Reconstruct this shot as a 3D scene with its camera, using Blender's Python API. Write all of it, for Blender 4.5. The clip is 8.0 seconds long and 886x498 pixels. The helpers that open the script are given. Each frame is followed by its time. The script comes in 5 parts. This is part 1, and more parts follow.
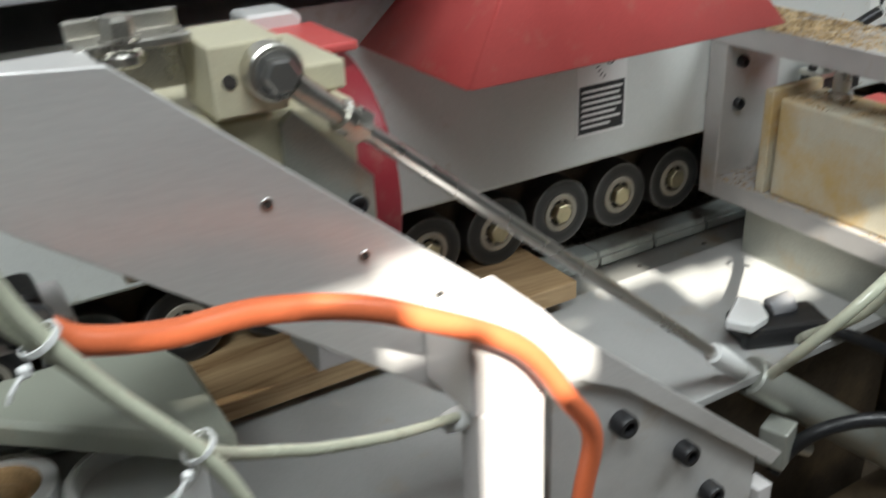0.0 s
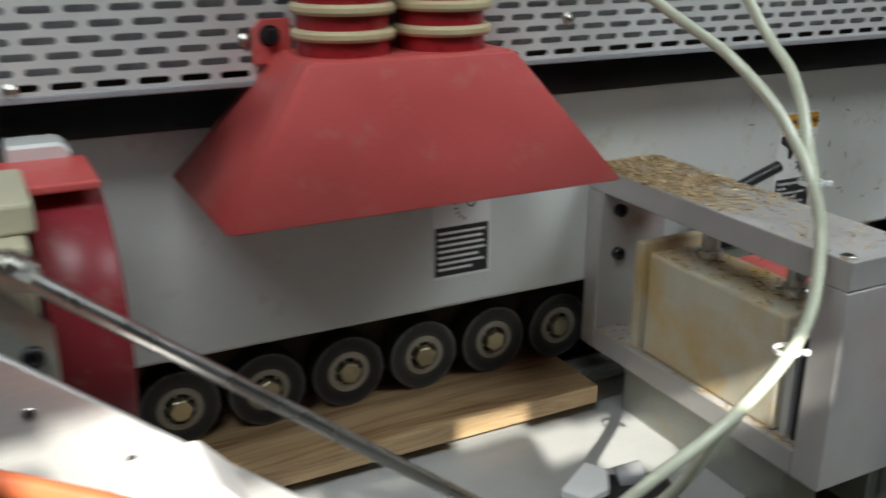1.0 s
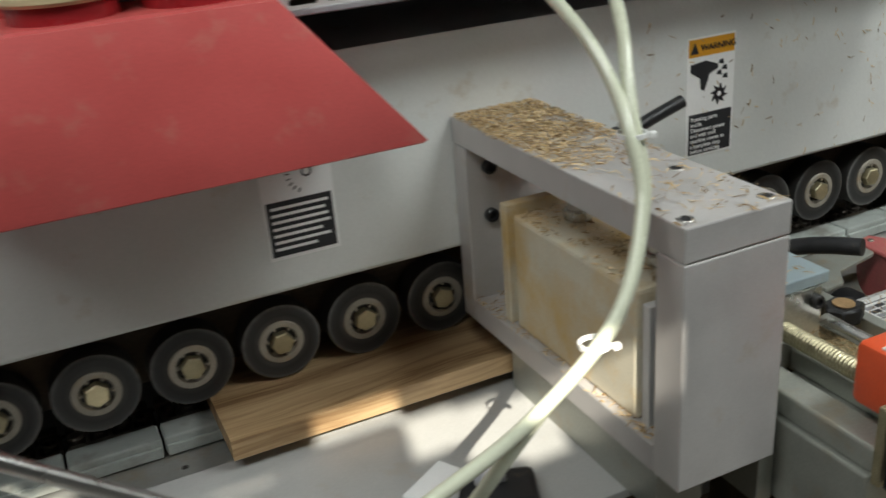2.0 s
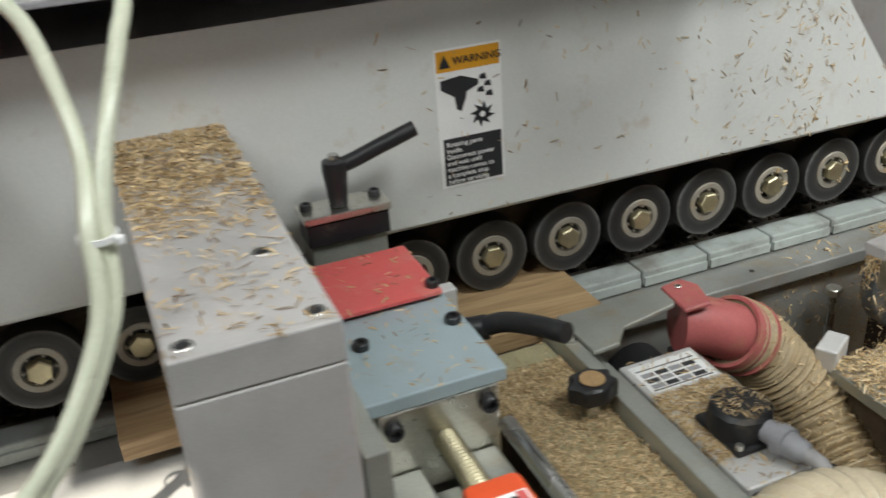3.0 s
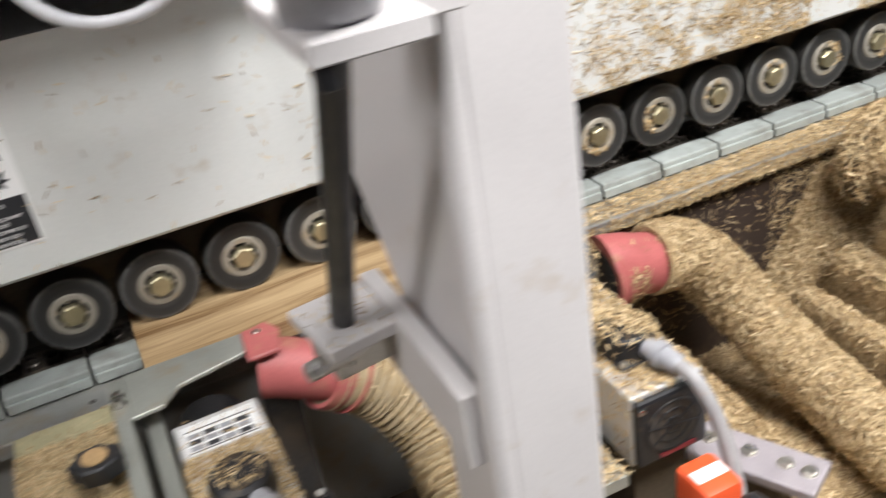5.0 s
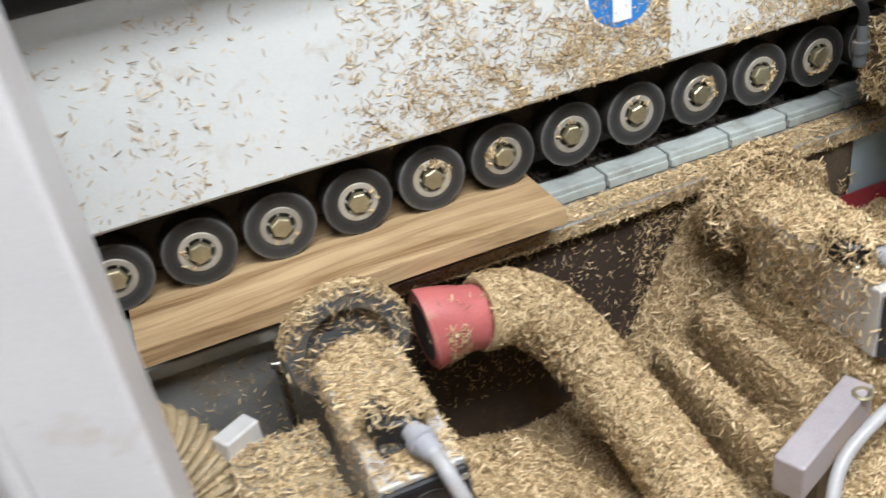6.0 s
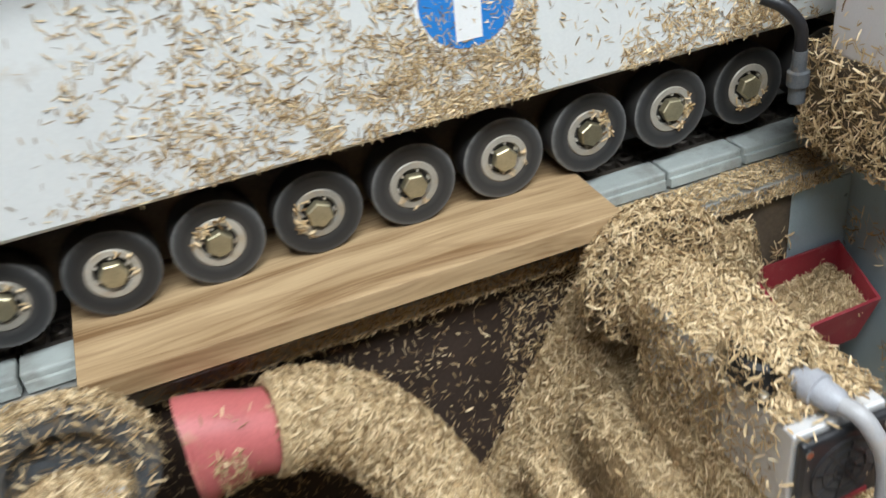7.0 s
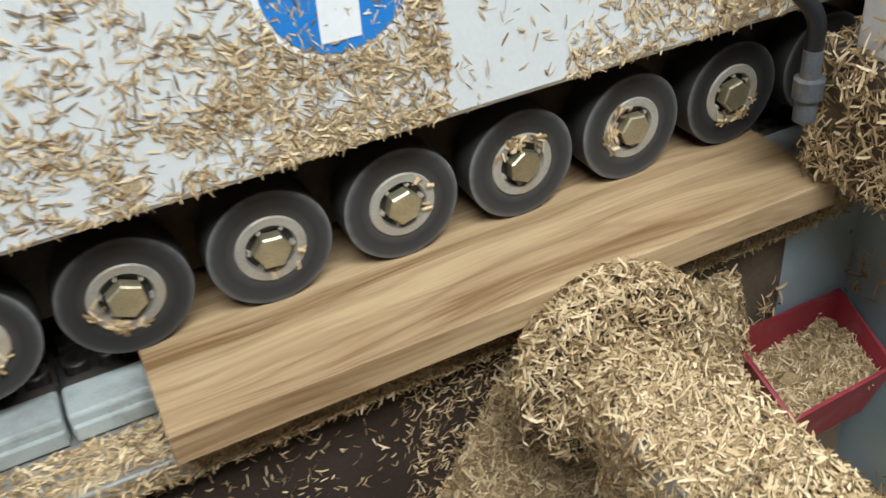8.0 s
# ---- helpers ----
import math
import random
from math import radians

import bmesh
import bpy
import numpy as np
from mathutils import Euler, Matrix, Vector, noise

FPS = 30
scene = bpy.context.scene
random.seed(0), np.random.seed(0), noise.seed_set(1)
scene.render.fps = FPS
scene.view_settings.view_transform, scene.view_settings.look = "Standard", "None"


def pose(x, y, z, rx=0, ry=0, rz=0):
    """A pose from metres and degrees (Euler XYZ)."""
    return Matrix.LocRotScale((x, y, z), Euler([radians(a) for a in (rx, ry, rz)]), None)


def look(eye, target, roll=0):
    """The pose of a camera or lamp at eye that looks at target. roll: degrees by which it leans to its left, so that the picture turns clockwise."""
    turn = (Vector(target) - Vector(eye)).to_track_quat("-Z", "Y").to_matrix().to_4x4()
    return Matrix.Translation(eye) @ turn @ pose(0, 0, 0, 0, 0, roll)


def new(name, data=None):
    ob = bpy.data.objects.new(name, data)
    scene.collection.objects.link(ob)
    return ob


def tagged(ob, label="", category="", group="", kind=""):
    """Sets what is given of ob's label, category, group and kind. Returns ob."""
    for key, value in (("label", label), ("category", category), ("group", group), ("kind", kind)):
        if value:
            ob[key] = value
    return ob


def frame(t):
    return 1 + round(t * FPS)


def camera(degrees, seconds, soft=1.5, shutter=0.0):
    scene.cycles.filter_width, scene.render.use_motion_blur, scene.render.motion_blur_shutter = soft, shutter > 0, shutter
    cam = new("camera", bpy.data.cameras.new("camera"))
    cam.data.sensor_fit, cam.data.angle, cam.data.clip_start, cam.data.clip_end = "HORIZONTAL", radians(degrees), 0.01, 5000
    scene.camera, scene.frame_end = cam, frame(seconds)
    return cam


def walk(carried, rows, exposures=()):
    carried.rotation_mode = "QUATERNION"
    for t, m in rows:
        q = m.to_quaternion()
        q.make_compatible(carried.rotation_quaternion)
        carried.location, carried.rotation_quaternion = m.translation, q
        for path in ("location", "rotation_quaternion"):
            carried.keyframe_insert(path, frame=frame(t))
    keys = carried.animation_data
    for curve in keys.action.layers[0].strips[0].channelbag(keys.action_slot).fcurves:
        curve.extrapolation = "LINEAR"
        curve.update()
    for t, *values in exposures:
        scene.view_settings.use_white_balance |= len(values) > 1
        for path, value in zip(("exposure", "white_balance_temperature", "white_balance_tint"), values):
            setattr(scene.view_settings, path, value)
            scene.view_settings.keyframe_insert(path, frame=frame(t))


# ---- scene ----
cam = camera(50.8, 8.0, 1.5, 0.5)
PATH = [
    (0, (-0.972, -0.657, 1.326), (-0.065, 0.894, 0.447), -2.4),
    (0.2, (-0.952, -0.664, 1.336), (-0.045, 0.89, 0.53), -2.1),
    (0.5, (-0.923, -0.674, 1.352), (-0.089, 1.017, 0.685), -1.6),
    (1, (-0.796, -0.704, 1.337), (0.069, 0.971, 0.668), 0.2),
    (2.3, (-0.511, -0.669, 1.324), (0.198, 1.006, 0.492), -5.5),
    (2.5, (-0.437, -0.647, 1.323), (0.263, 1.023, 0.473), -4.9),
    (3, (-0.292, -0.659, 1.333), (0.328, 1.01, 0.421), -4.2),
    (3.5, (-0.219, -0.689, 1.34), (0.317, 0.977, 0.371), -4.6),
    (4, (-0.143, -0.727, 1.349), (0.357, 0.938, 0.36), -6.2),
    (4.5, (-0.062, -0.749, 1.349), (0.474, 0.906, 0.361), -8.3),
    (4.8, (0.004, -0.751, 1.359), (0.572, 0.877, 0.347), -9.0),
    (5, (0.06, -0.745, 1.352), (0.664, 0.876, 0.348), -9.3),
    (5.2, (0.106, -0.743, 1.363), (0.738, 0.854, 0.339), -8.9),
    (6.3, (0.365, -0.755, 1.348), (0.828, 0.882, 0.295), -9.2),
    (6.5, (0.416, -0.718, 1.333), (0.872, 0.914, 0.27), -8.8),
    (7, (0.506, -0.596, 1.287), (1.002, 1.018, 0.216), -8.2),
    (7.5, (0.566, -0.48, 1.239), (1.137, 1.118, 0.18), -7.9),
    (8, (0.603, -0.401, 1.222), (1.23, 1.112, 0.073), -6.3),
]
walk(cam, [(t, look(eye, target, roll)) for t, eye, target, roll in PATH],
     [(0.0, 1.4, 6450, 5), (0.5, 0.85, 6400, 3), (1.0, 0.85, 6350, 4), (2.5, 1.15, 6850, 5), (3.5, 1.38, 6550, 8),
      (4.5, 1.8, 6500, 11), (5.0, 1.85, 6800, 13), (6.5, 1.6, 6250, 9), (8.0, 1.48, 6250, 7)])


# ---- light ----
SUN_DIR = Vector((0.20, 0.78, -0.62)).normalized()
world = bpy.data.worlds.new("world")
scene.world = world
world.use_nodes = True
wn = world.node_tree
sky = wn.nodes.new("ShaderNodeTexSky")
sky.sky_type = "NISHITA"
sky.sun_disc = False
sky.sun_elevation = math.asin(-SUN_DIR.z)
sky.sun_rotation = math.atan2(-SUN_DIR.x, -SUN_DIR.y)
wn.links.new(sky.outputs[0], wn.nodes["Background"].inputs[0])
wn.nodes["Background"].inputs[1].default_value = 0.10
sun = new("sun", bpy.data.lights.new("sun", "SUN"))
sun.data.energy, sun.data.angle, sun.data.color = 5.0, radians(0.35), (1.0, 0.93, 0.84)
sun.matrix_world = look((-0.4, -4, 4), Vector((-0.4, -4, 4)) + SUN_DIR)
# unseen area lamps added for soft light from above: x, y, length, watts
FILL_LAMPS = [(-1.15, -0.72, 1.0, 7.5), (0.76, -0.86, 1.4, 11.8)]
LUM_Z = 2.35
for lx, ly, ll, lw in FILL_LAMPS:
    lamp = new("fill_lamp", bpy.data.lights.new("fill_lamp", "AREA"))
    lamp.data.shape, lamp.data.size, lamp.data.size_y = "RECTANGLE", ll, 0.5
    lamp.data.energy, lamp.data.color = lw, (0.93, 0.97, 1.0)
    lamp.matrix_world = look((lx, ly, LUM_Z - 0.03), (lx, ly + 0.45, 0.6))
    lamp.data.spread = radians(118 if lx > 0 else 160)


# ---- materials ----
def mat(name, color, rough=0.5, metal=0.0, vary=0.12, scale=60.0, bump=0.15, fine=900.0, dirt=None, dirt_amount=0.0,
        dirt_scale=9.0, stretch=(1, 1, 1), bump_dist=0.0006, rand=0.0, coat=0.0):
    m = bpy.data.materials.new(name)
    m.use_nodes = True
    nt = m.node_tree
    n, l = nt.nodes, nt.links
    bsdf = n["Principled BSDF"]
    geo = n.new("ShaderNodeNewGeometry")
    mp = n.new("ShaderNodeMapping")
    mp.inputs["Scale"].default_value = stretch
    l.new(geo.outputs["Position"], mp.inputs[0])
    n1 = n.new("ShaderNodeTexNoise")
    n1.inputs["Scale"].default_value, n1.inputs["Detail"].default_value = scale, 5
    n2 = n.new("ShaderNodeTexNoise")
    n2.inputs["Scale"].default_value, n2.inputs["Detail"].default_value = fine, 3
    l.new(mp.outputs[0], n1.inputs[0])
    l.new(mp.outputs[0], n2.inputs[0])
    add = n.new("ShaderNodeMath")
    add.operation = "ADD"
    l.new(n1.outputs[0], add.inputs[0])
    l.new(n2.outputs[0], add.inputs[1])
    rng = n.new("ShaderNodeMapRange")
    rng.inputs[1].default_value, rng.inputs[2].default_value = 0.7, 1.3
    rng.inputs[3].default_value, rng.inputs[4].default_value = 1 - vary, 1 + vary
    l.new(add.outputs[0], rng.inputs[0])
    value = rng.outputs[0]
    if rand:
        info = n.new("ShaderNodeObjectInfo")
        r2 = n.new("ShaderNodeMapRange")
        r2.inputs[3].default_value, r2.inputs[4].default_value = 1 - rand, 1 + rand
        l.new(info.outputs["Random"], r2.inputs[0])
        mul = n.new("ShaderNodeMath")
        mul.operation = "MULTIPLY"
        l.new(value, mul.inputs[0])
        l.new(r2.outputs[0], mul.inputs[1])
        value = mul.outputs[0]
    hsv = n.new("ShaderNodeHueSaturation")
    hsv.inputs["Color"].default_value = (*color, 1)
    l.new(value, hsv.inputs["Value"])
    out = hsv.outputs[0]
    if dirt:
        n3 = n.new("ShaderNodeTexNoise")
        n3.inputs["Scale"].default_value, n3.inputs["Detail"].default_value = dirt_scale, 7
        n3.inputs["Roughness"].default_value = 0.65
        l.new(geo.outputs["Position"], n3.inputs[0])
        r3 = n.new("ShaderNodeMapRange")
        r3.inputs[1].default_value = 0.62 - 0.35 * dirt_amount
        r3.inputs[2].default_value = 0.78 - 0.2 * dirt_amount
        r3.inputs[4].default_value = min(1.0, 0.4 + dirt_amount)
        l.new(n3.outputs[0], r3.inputs[0])
        mix = n.new("ShaderNodeMixRGB")
        mix.inputs[2].default_value = (*dirt, 1)
        l.new(r3.outputs[0], mix.inputs[0])
        l.new(out, mix.inputs[1])
        out = mix.outputs[0]
    l.new(out, bsdf.inputs["Base Color"])
    rr = n.new("ShaderNodeMapRange")
    rr.inputs[1].default_value, rr.inputs[2].default_value = 0.3, 0.7
    rr.inputs[3].default_value, rr.inputs[4].default_value = max(0.03, rough - 0.1), min(1, rough + 0.1)
    l.new(n1.outputs[0], rr.inputs[0])
    l.new(rr.outputs[0], bsdf.inputs["Roughness"])
    bsdf.inputs["Metallic"].default_value = metal
    bsdf.inputs["Coat Weight"].default_value = coat
    if bump:
        bp = n.new("ShaderNodeBump")
        bp.inputs["Strength"].default_value, bp.inputs["Distance"].default_value = bump, bump_dist
        l.new(add.outputs[0], bp.inputs["Height"])
        l.new(bp.outputs[0], bsdf.inputs["Normal"])
    return m


DUST = (0.42, 0.30, 0.16)
M = {}
M["cover"] = mat("painted_sheet", (0.71, 0.72, 0.70), 0.38, 0, 0.04, 14, 0.06, 500, DUST, 0.06, 30)
M["white"] = mat("white_paint", (0.64, 0.61, 0.605), 0.45, 0, 0.04, 20, 0.08, 600, DUST, 0.06, 25)
M["red"] = mat("red_paint", (0.62, 0.105, 0.10), 0.42, 0, 0.08, 25, 0.12, 700, (0.60, 0.26, 0.21), 0.16, 40)
M["red_dark"] = mat("red_guard_paint", (0.25, 0.022, 0.033), 0.4, 0, 0.08, 25, 0.1, 700, (0.33, 0.17, 0.13), 0.2, 60)
M["pink"] = mat("red_plastic", (0.45, 0.12, 0.115), 0.5, 0, 0.14, 40, 0.15, 500, DUST, 0.25, 25)
M["alu"] = mat("aluminium", (0.74, 0.74, 0.73), 0.4, 0.2, 0.06, 30, 0.1, 1500, None, 0, 9, (1, 1, 1))
M["alu_dull"] = mat("machined_aluminium", (0.66, 0.65, 0.64), 0.48, 0.35, 0.08, 40, 0.12, 1200, DUST, 0.10, 20)
M["brushed"] = mat("brushed_aluminium", (0.72, 0.70, 0.69), 0.36, 0.4, 0.05, 12, 0.10, 700, None, 0, 9, (0.12, 1, 1))
M["steel"] = mat("steel", (0.60, 0.595, 0.58), 0.28, 1.0, 0.03, 30, 0.0, 900)
M["zinc"] = mat("zinc_plated_steel", (0.62, 0.60, 0.55), 0.33, 1.0, 0.15, 60, 0.15, 900, (0.25, 0.2, 0.12), 0.15, 60)
M["brass"] = mat("yellow_zinc_bolt", (0.46, 0.41, 0.27), 0.4, 0.8, 0.22, 90, 0.2, 900, None, 0, 9, (1, 1, 1), 0.0006, 0.2)
M["hub"] = mat("hub_metal", (0.38, 0.35, 0.295), 0.5, 0.2, 0.15, 70, 0.2, 800, DUST, 0.25, 50, (1, 1, 1), 0.0006, 0.2)
M["black"] = mat("black_plastic", (0.016, 0.016, 0.018), 0.42, 0, 0.2, 60, 0.2, 900, (0.2, 0.15, 0.09), 0.06, 60)
# Dark paint; on hole discs and gaps the colour stands for their shade.
M["dark"] = mat("dark_paint_and_hole_shade", (0.042, 0.038, 0.035), 0.8, 0, 0.3, 30, 0.3, 300, (0.09, 0.06, 0.035), 0.3, 12)
M["bed"] = mat("machine_bed_paint", (0.085, 0.062, 0.04), 0.75, 0, 0.25, 20, 0.3, 300, (0.22, 0.15, 0.08), 0.35, 10)
M["beige"] = mat("beige_enamel", (0.56, 0.52, 0.38), 0.4, 0, 0.06, 30, 0.1, 700, (0.35, 0.26, 0.12), 0.10, 30)
M["blueplate"] = mat("pale_blue_plate", (0.40, 0.49, 0.53), 0.36, 0.35, 0.07, 40, 0.1, 900, DUST, 0.06, 35)
M["greyplate"] = mat("green_grey_steel", (0.40, 0.41, 0.37), 0.42, 0.5, 0.12, 40, 0.15, 800, DUST, 0.18, 25)
M["olive"] = mat("dusty_olive_plate", (0.40, 0.36, 0.22), 0.6, 0.1, 0.15, 40, 0.2, 700, (0.45, 0.36, 0.2), 0.35, 18)
M["ochre"] = mat("dusty_cream_block", (0.62, 0.57, 0.45), 0.6, 0, 0.10, 30, 0.15, 700, (0.60, 0.38, 0.10), 0.5, 13)
M["pad"] = mat("pad_rubber", (0.37, 0.40, 0.38), 0.5, 0, 0.12, 60, 0.15, 800, (0.16, 0.145, 0.12), 0.34, 28, (1, 1, 1), 0.0006, 0.12)
M["rail"] = mat("rail_steel", (0.42, 0.42, 0.40), 0.4, 0.6, 0.12, 30, 0.2, 800, DUST, 0.22, 22)
M["orange"] = mat("orange_plastic", (0.78, 0.10, 0.03), 0.4, 0, 0.06, 50, 0.1, 700, DUST, 0.06, 40)
M["tube"] = mat("clear_pneumatic_tube", (0.62, 0.64, 0.50), 0.28, 0, 0.06, 30, 0.05, 500, None, 0, 9, (1, 1, 1), 0.0006, 0, 0.3)
M["orangetube"] = mat("orange_air_hose", (0.85, 0.20, 0.08), 0.38, 0, 0.05, 30, 0.05, 500)
M["hose"] = mat("dusty_ribbed_hose", (0.40, 0.31, 0.19), 0.6, 0, 0.18, 50, 0.3, 500, (0.42, 0.30, 0.15), 0.4, 20)
M["clearhose"] = mat("milky_ribbed_hose", (0.66, 0.56, 0.40), 0.33, 0, 0.10, 40, 0.12, 500, (0.5, 0.38, 0.2), 0.2, 20, (1, 1, 1), 0.0006, 0, 0.2)
M["ring"] = mat("cream_hose_ring", (0.62, 0.52, 0.32), 0.4, 0, 0.1, 40, 0.1, 600)
M["sleeve"] = mat("red_hose_sleeve", (0.33, 0.02, 0.025), 0.3, 0, 0.1, 40, 0.1, 600)
M["label"] = mat("white_sticker", (0.88, 0.88, 0.87), 0.4, 0, 0.03, 40, 0.03, 500)
M["ink"] = mat("black_ink", (0.025, 0.026, 0.03), 0.45, 0, 0.1, 40, 0.03, 500)
M["amber"] = mat("amber_ink", (0.75, 0.36, 0.03), 0.4, 0, 0.05, 40, 0.03, 500)
M["blue"] = mat("blue_ink", (0.03, 0.22, 0.62), 0.4, 0, 0.05, 40, 0.03, 500)
M["greycable"] = mat("grey_cable", (0.36, 0.35, 0.35), 0.45, 0, 0.1, 40, 0.15, 700, DUST, 0.12, 40)
M["grey"] = mat("grey_plastic", (0.33, 0.33, 0.35), 0.45, 0, 0.1, 40, 0.1, 700, DUST, 0.12, 40)
M["core"] = mat("cardboard_core", (0.42, 0.27, 0.13), 0.8, 0, 0.2, 60, 0.3, 500)
M["plaster"] = mat("grey_wall_paint", (0.24, 0.235, 0.23), 0.8, 0, 0.08, 6, 0.1, 200)
M["concrete"] = mat("concrete", (0.26, 0.25, 0.23), 0.8, 0, 0.15, 6, 0.3, 200)
M["table"] = mat("grey_table_sheet", (0.43, 0.43, 0.42), 0.40, 0.0, 0.08, 20, 0.1, 800, DUST, 0.08, 14)
M["casing"] = mat("green_grey_enamel", (0.46, 0.48, 0.40), 0.45, 0, 0.06, 25, 0.1, 700, DUST, 0.08, 20)
# Red-brown taken very dark: the panel's shade is put into the colour.
M["bank"] = mat("red_brown_with_shade", (0.035, 0.021, 0.014), 0.75, 0, 0.3, 25, 0.3, 300, (0.12, 0.075, 0.04), 0.2, 14)
M["chain"] = mat("oily_chain_steel", (0.13, 0.112, 0.095), 0.45, 0.4, 0.3, 60, 0.2, 700, (0.16, 0.11, 0.06), 0.3, 30)
M["guard"] = mat("dusty_blue_grey_steel", (0.13, 0.14, 0.15), 0.5, 0.3, 0.2, 50, 0.2, 700, DUST, 0.3, 30)
M["lightcable"] = mat("pale_grey_cable", (0.62, 0.62, 0.64), 0.35, 0, 0.06, 40, 0.05, 600)
M["lilac"] = mat("lilac_grey_steel", (0.40, 0.36, 0.38), 0.42, 0.3, 0.12, 40, 0.15, 800, DUST, 0.15, 20)
M["frame"] = mat("mauve_grey_aluminium", (0.56, 0.54, 0.53), 0.45, 0.35, 0.08, 40, 0.12, 1200, DUST, 0.10, 20)
M["packed"] = mat("packed_shavings", (0.42, 0.30, 0.16), 0.9, 0, 0.3, 120, 0.9, 500, (0.25, 0.16, 0.08), 0.2, 40, (1, 1, 1), 0.003)


def shaving_material():
    m = bpy.data.materials.new("wood_shavings")
    m.use_nodes = True
    n, l = m.node_tree.nodes, m.node_tree.links
    bsdf = n["Principled BSDF"]
    geo = n.new("ShaderNodeNewGeometry")
    ramp = n.new("ShaderNodeValToRGB")
    e = ramp.color_ramp.elements
    e[0].position, e[0].color = 0.0, (0.17, 0.10, 0.04, 1)
    e[1].position, e[1].color = 1.0, (0.80, 0.63, 0.39, 1)
    mid = e.new(0.45)
    mid.color = (0.52, 0.365, 0.185, 1)
    l.new(geo.outputs["Random Per Island"], ramp.inputs[0])
    l.new(ramp.outputs[0], bsdf.inputs["Base Color"])
    bsdf.inputs["Roughness"].default_value = 0.65
    return m


M["chip"] = shaving_material()


def tyre_material():
    """Black rubber with a scuffed grey edge round the front face."""
    m = bpy.data.materials.new("scuffed_roller_rubber")
    m.use_nodes = True
    n, l = m.node_tree.nodes, m.node_tree.links
    bsdf = n["Principled BSDF"]
    tc = n.new("ShaderNodeTexCoord")
    sep = n.new("ShaderNodeSeparateXYZ")
    l.new(tc.outputs["Object"], sep.inputs[0])
    com = n.new("ShaderNodeCombineXYZ")
    l.new(sep.outputs["X"], com.inputs["X"])
    l.new(sep.outputs["Z"], com.inputs["Z"])
    ln = n.new("ShaderNodeVectorMath")
    ln.operation = "LENGTH"
    l.new(com.outputs[0], ln.inputs[0])
    scuff = n.new("ShaderNodeTexNoise")
    scuff.inputs["Scale"].default_value, scuff.inputs["Detail"].default_value = 220, 5
    l.new(tc.outputs["Object"], scuff.inputs[0])
    wob = n.new("ShaderNodeMath")
    wob.operation = "MULTIPLY_ADD"
    wob.inputs[1].default_value = 0.0022
    l.new(scuff.outputs[0], wob.inputs[0])
    l.new(ln.outputs["Value"], wob.inputs[2])
    ramp = n.new("ShaderNodeValToRGB")
    rng = n.new("ShaderNodeMapRange")
    rng.inputs[1].default_value, rng.inputs[2].default_value = 0.018, 0.036
    l.new(wob.outputs[0], rng.inputs[0])
    l.new(rng.outputs[0], ramp.inputs[0])
    e = ramp.color_ramp.elements
    e[0].position, e[0].color = 0.0, (0.12, 0.11, 0.095, 1)
    e[1].position, e[1].color = 0.97, (0.22, 0.215, 0.205, 1)
    for at, c in ((0.22, (0.045, 0.043, 0.04, 1)), (0.42, (0.02, 0.02, 0.02, 1)), (0.74, (0.032, 0.032, 0.032, 1)), (0.86, (0.085, 0.085, 0.083, 1))):
        k = e.new(at)
        k.color = c
    front = n.new("ShaderNodeMapRange")
    front.inputs[1].default_value, front.inputs[2].default_value = -0.0112, -0.0124
    l.new(sep.outputs["Y"], front.inputs[0])
    mix = n.new("ShaderNodeMixRGB")
    mix.inputs[1].default_value = (0.03, 0.028, 0.026, 1)
    l.new(front.outputs[0], mix.inputs[0])
    l.new(ramp.outputs[0], mix.inputs[2])
    hsv = n.new("ShaderNodeHueSaturation")
    info = n.new("ShaderNodeObjectInfo")
    r2 = n.new("ShaderNodeMapRange")
    r2.inputs[3].default_value, r2.inputs[4].default_value = 0.75, 1.3
    l.new(info.outputs["Random"], r2.inputs[0])
    l.new(r2.outputs[0], hsv.inputs["Value"])
    l.new(mix.outputs[0], hsv.inputs["Color"])
    l.new(hsv.outputs[0], bsdf.inputs["Base Color"])
    bsdf.inputs["Roughness"].default_value = 0.55
    bp = n.new("ShaderNodeBump")
    bp.inputs["Strength"].default_value, bp.inputs["Distance"].default_value = 0.3, 0.0004
    l.new(scuff.outputs[0], bp.inputs["Height"])
    l.new(bp.outputs[0], bsdf.inputs["Normal"])
    return m


M["tyre"] = tyre_material()


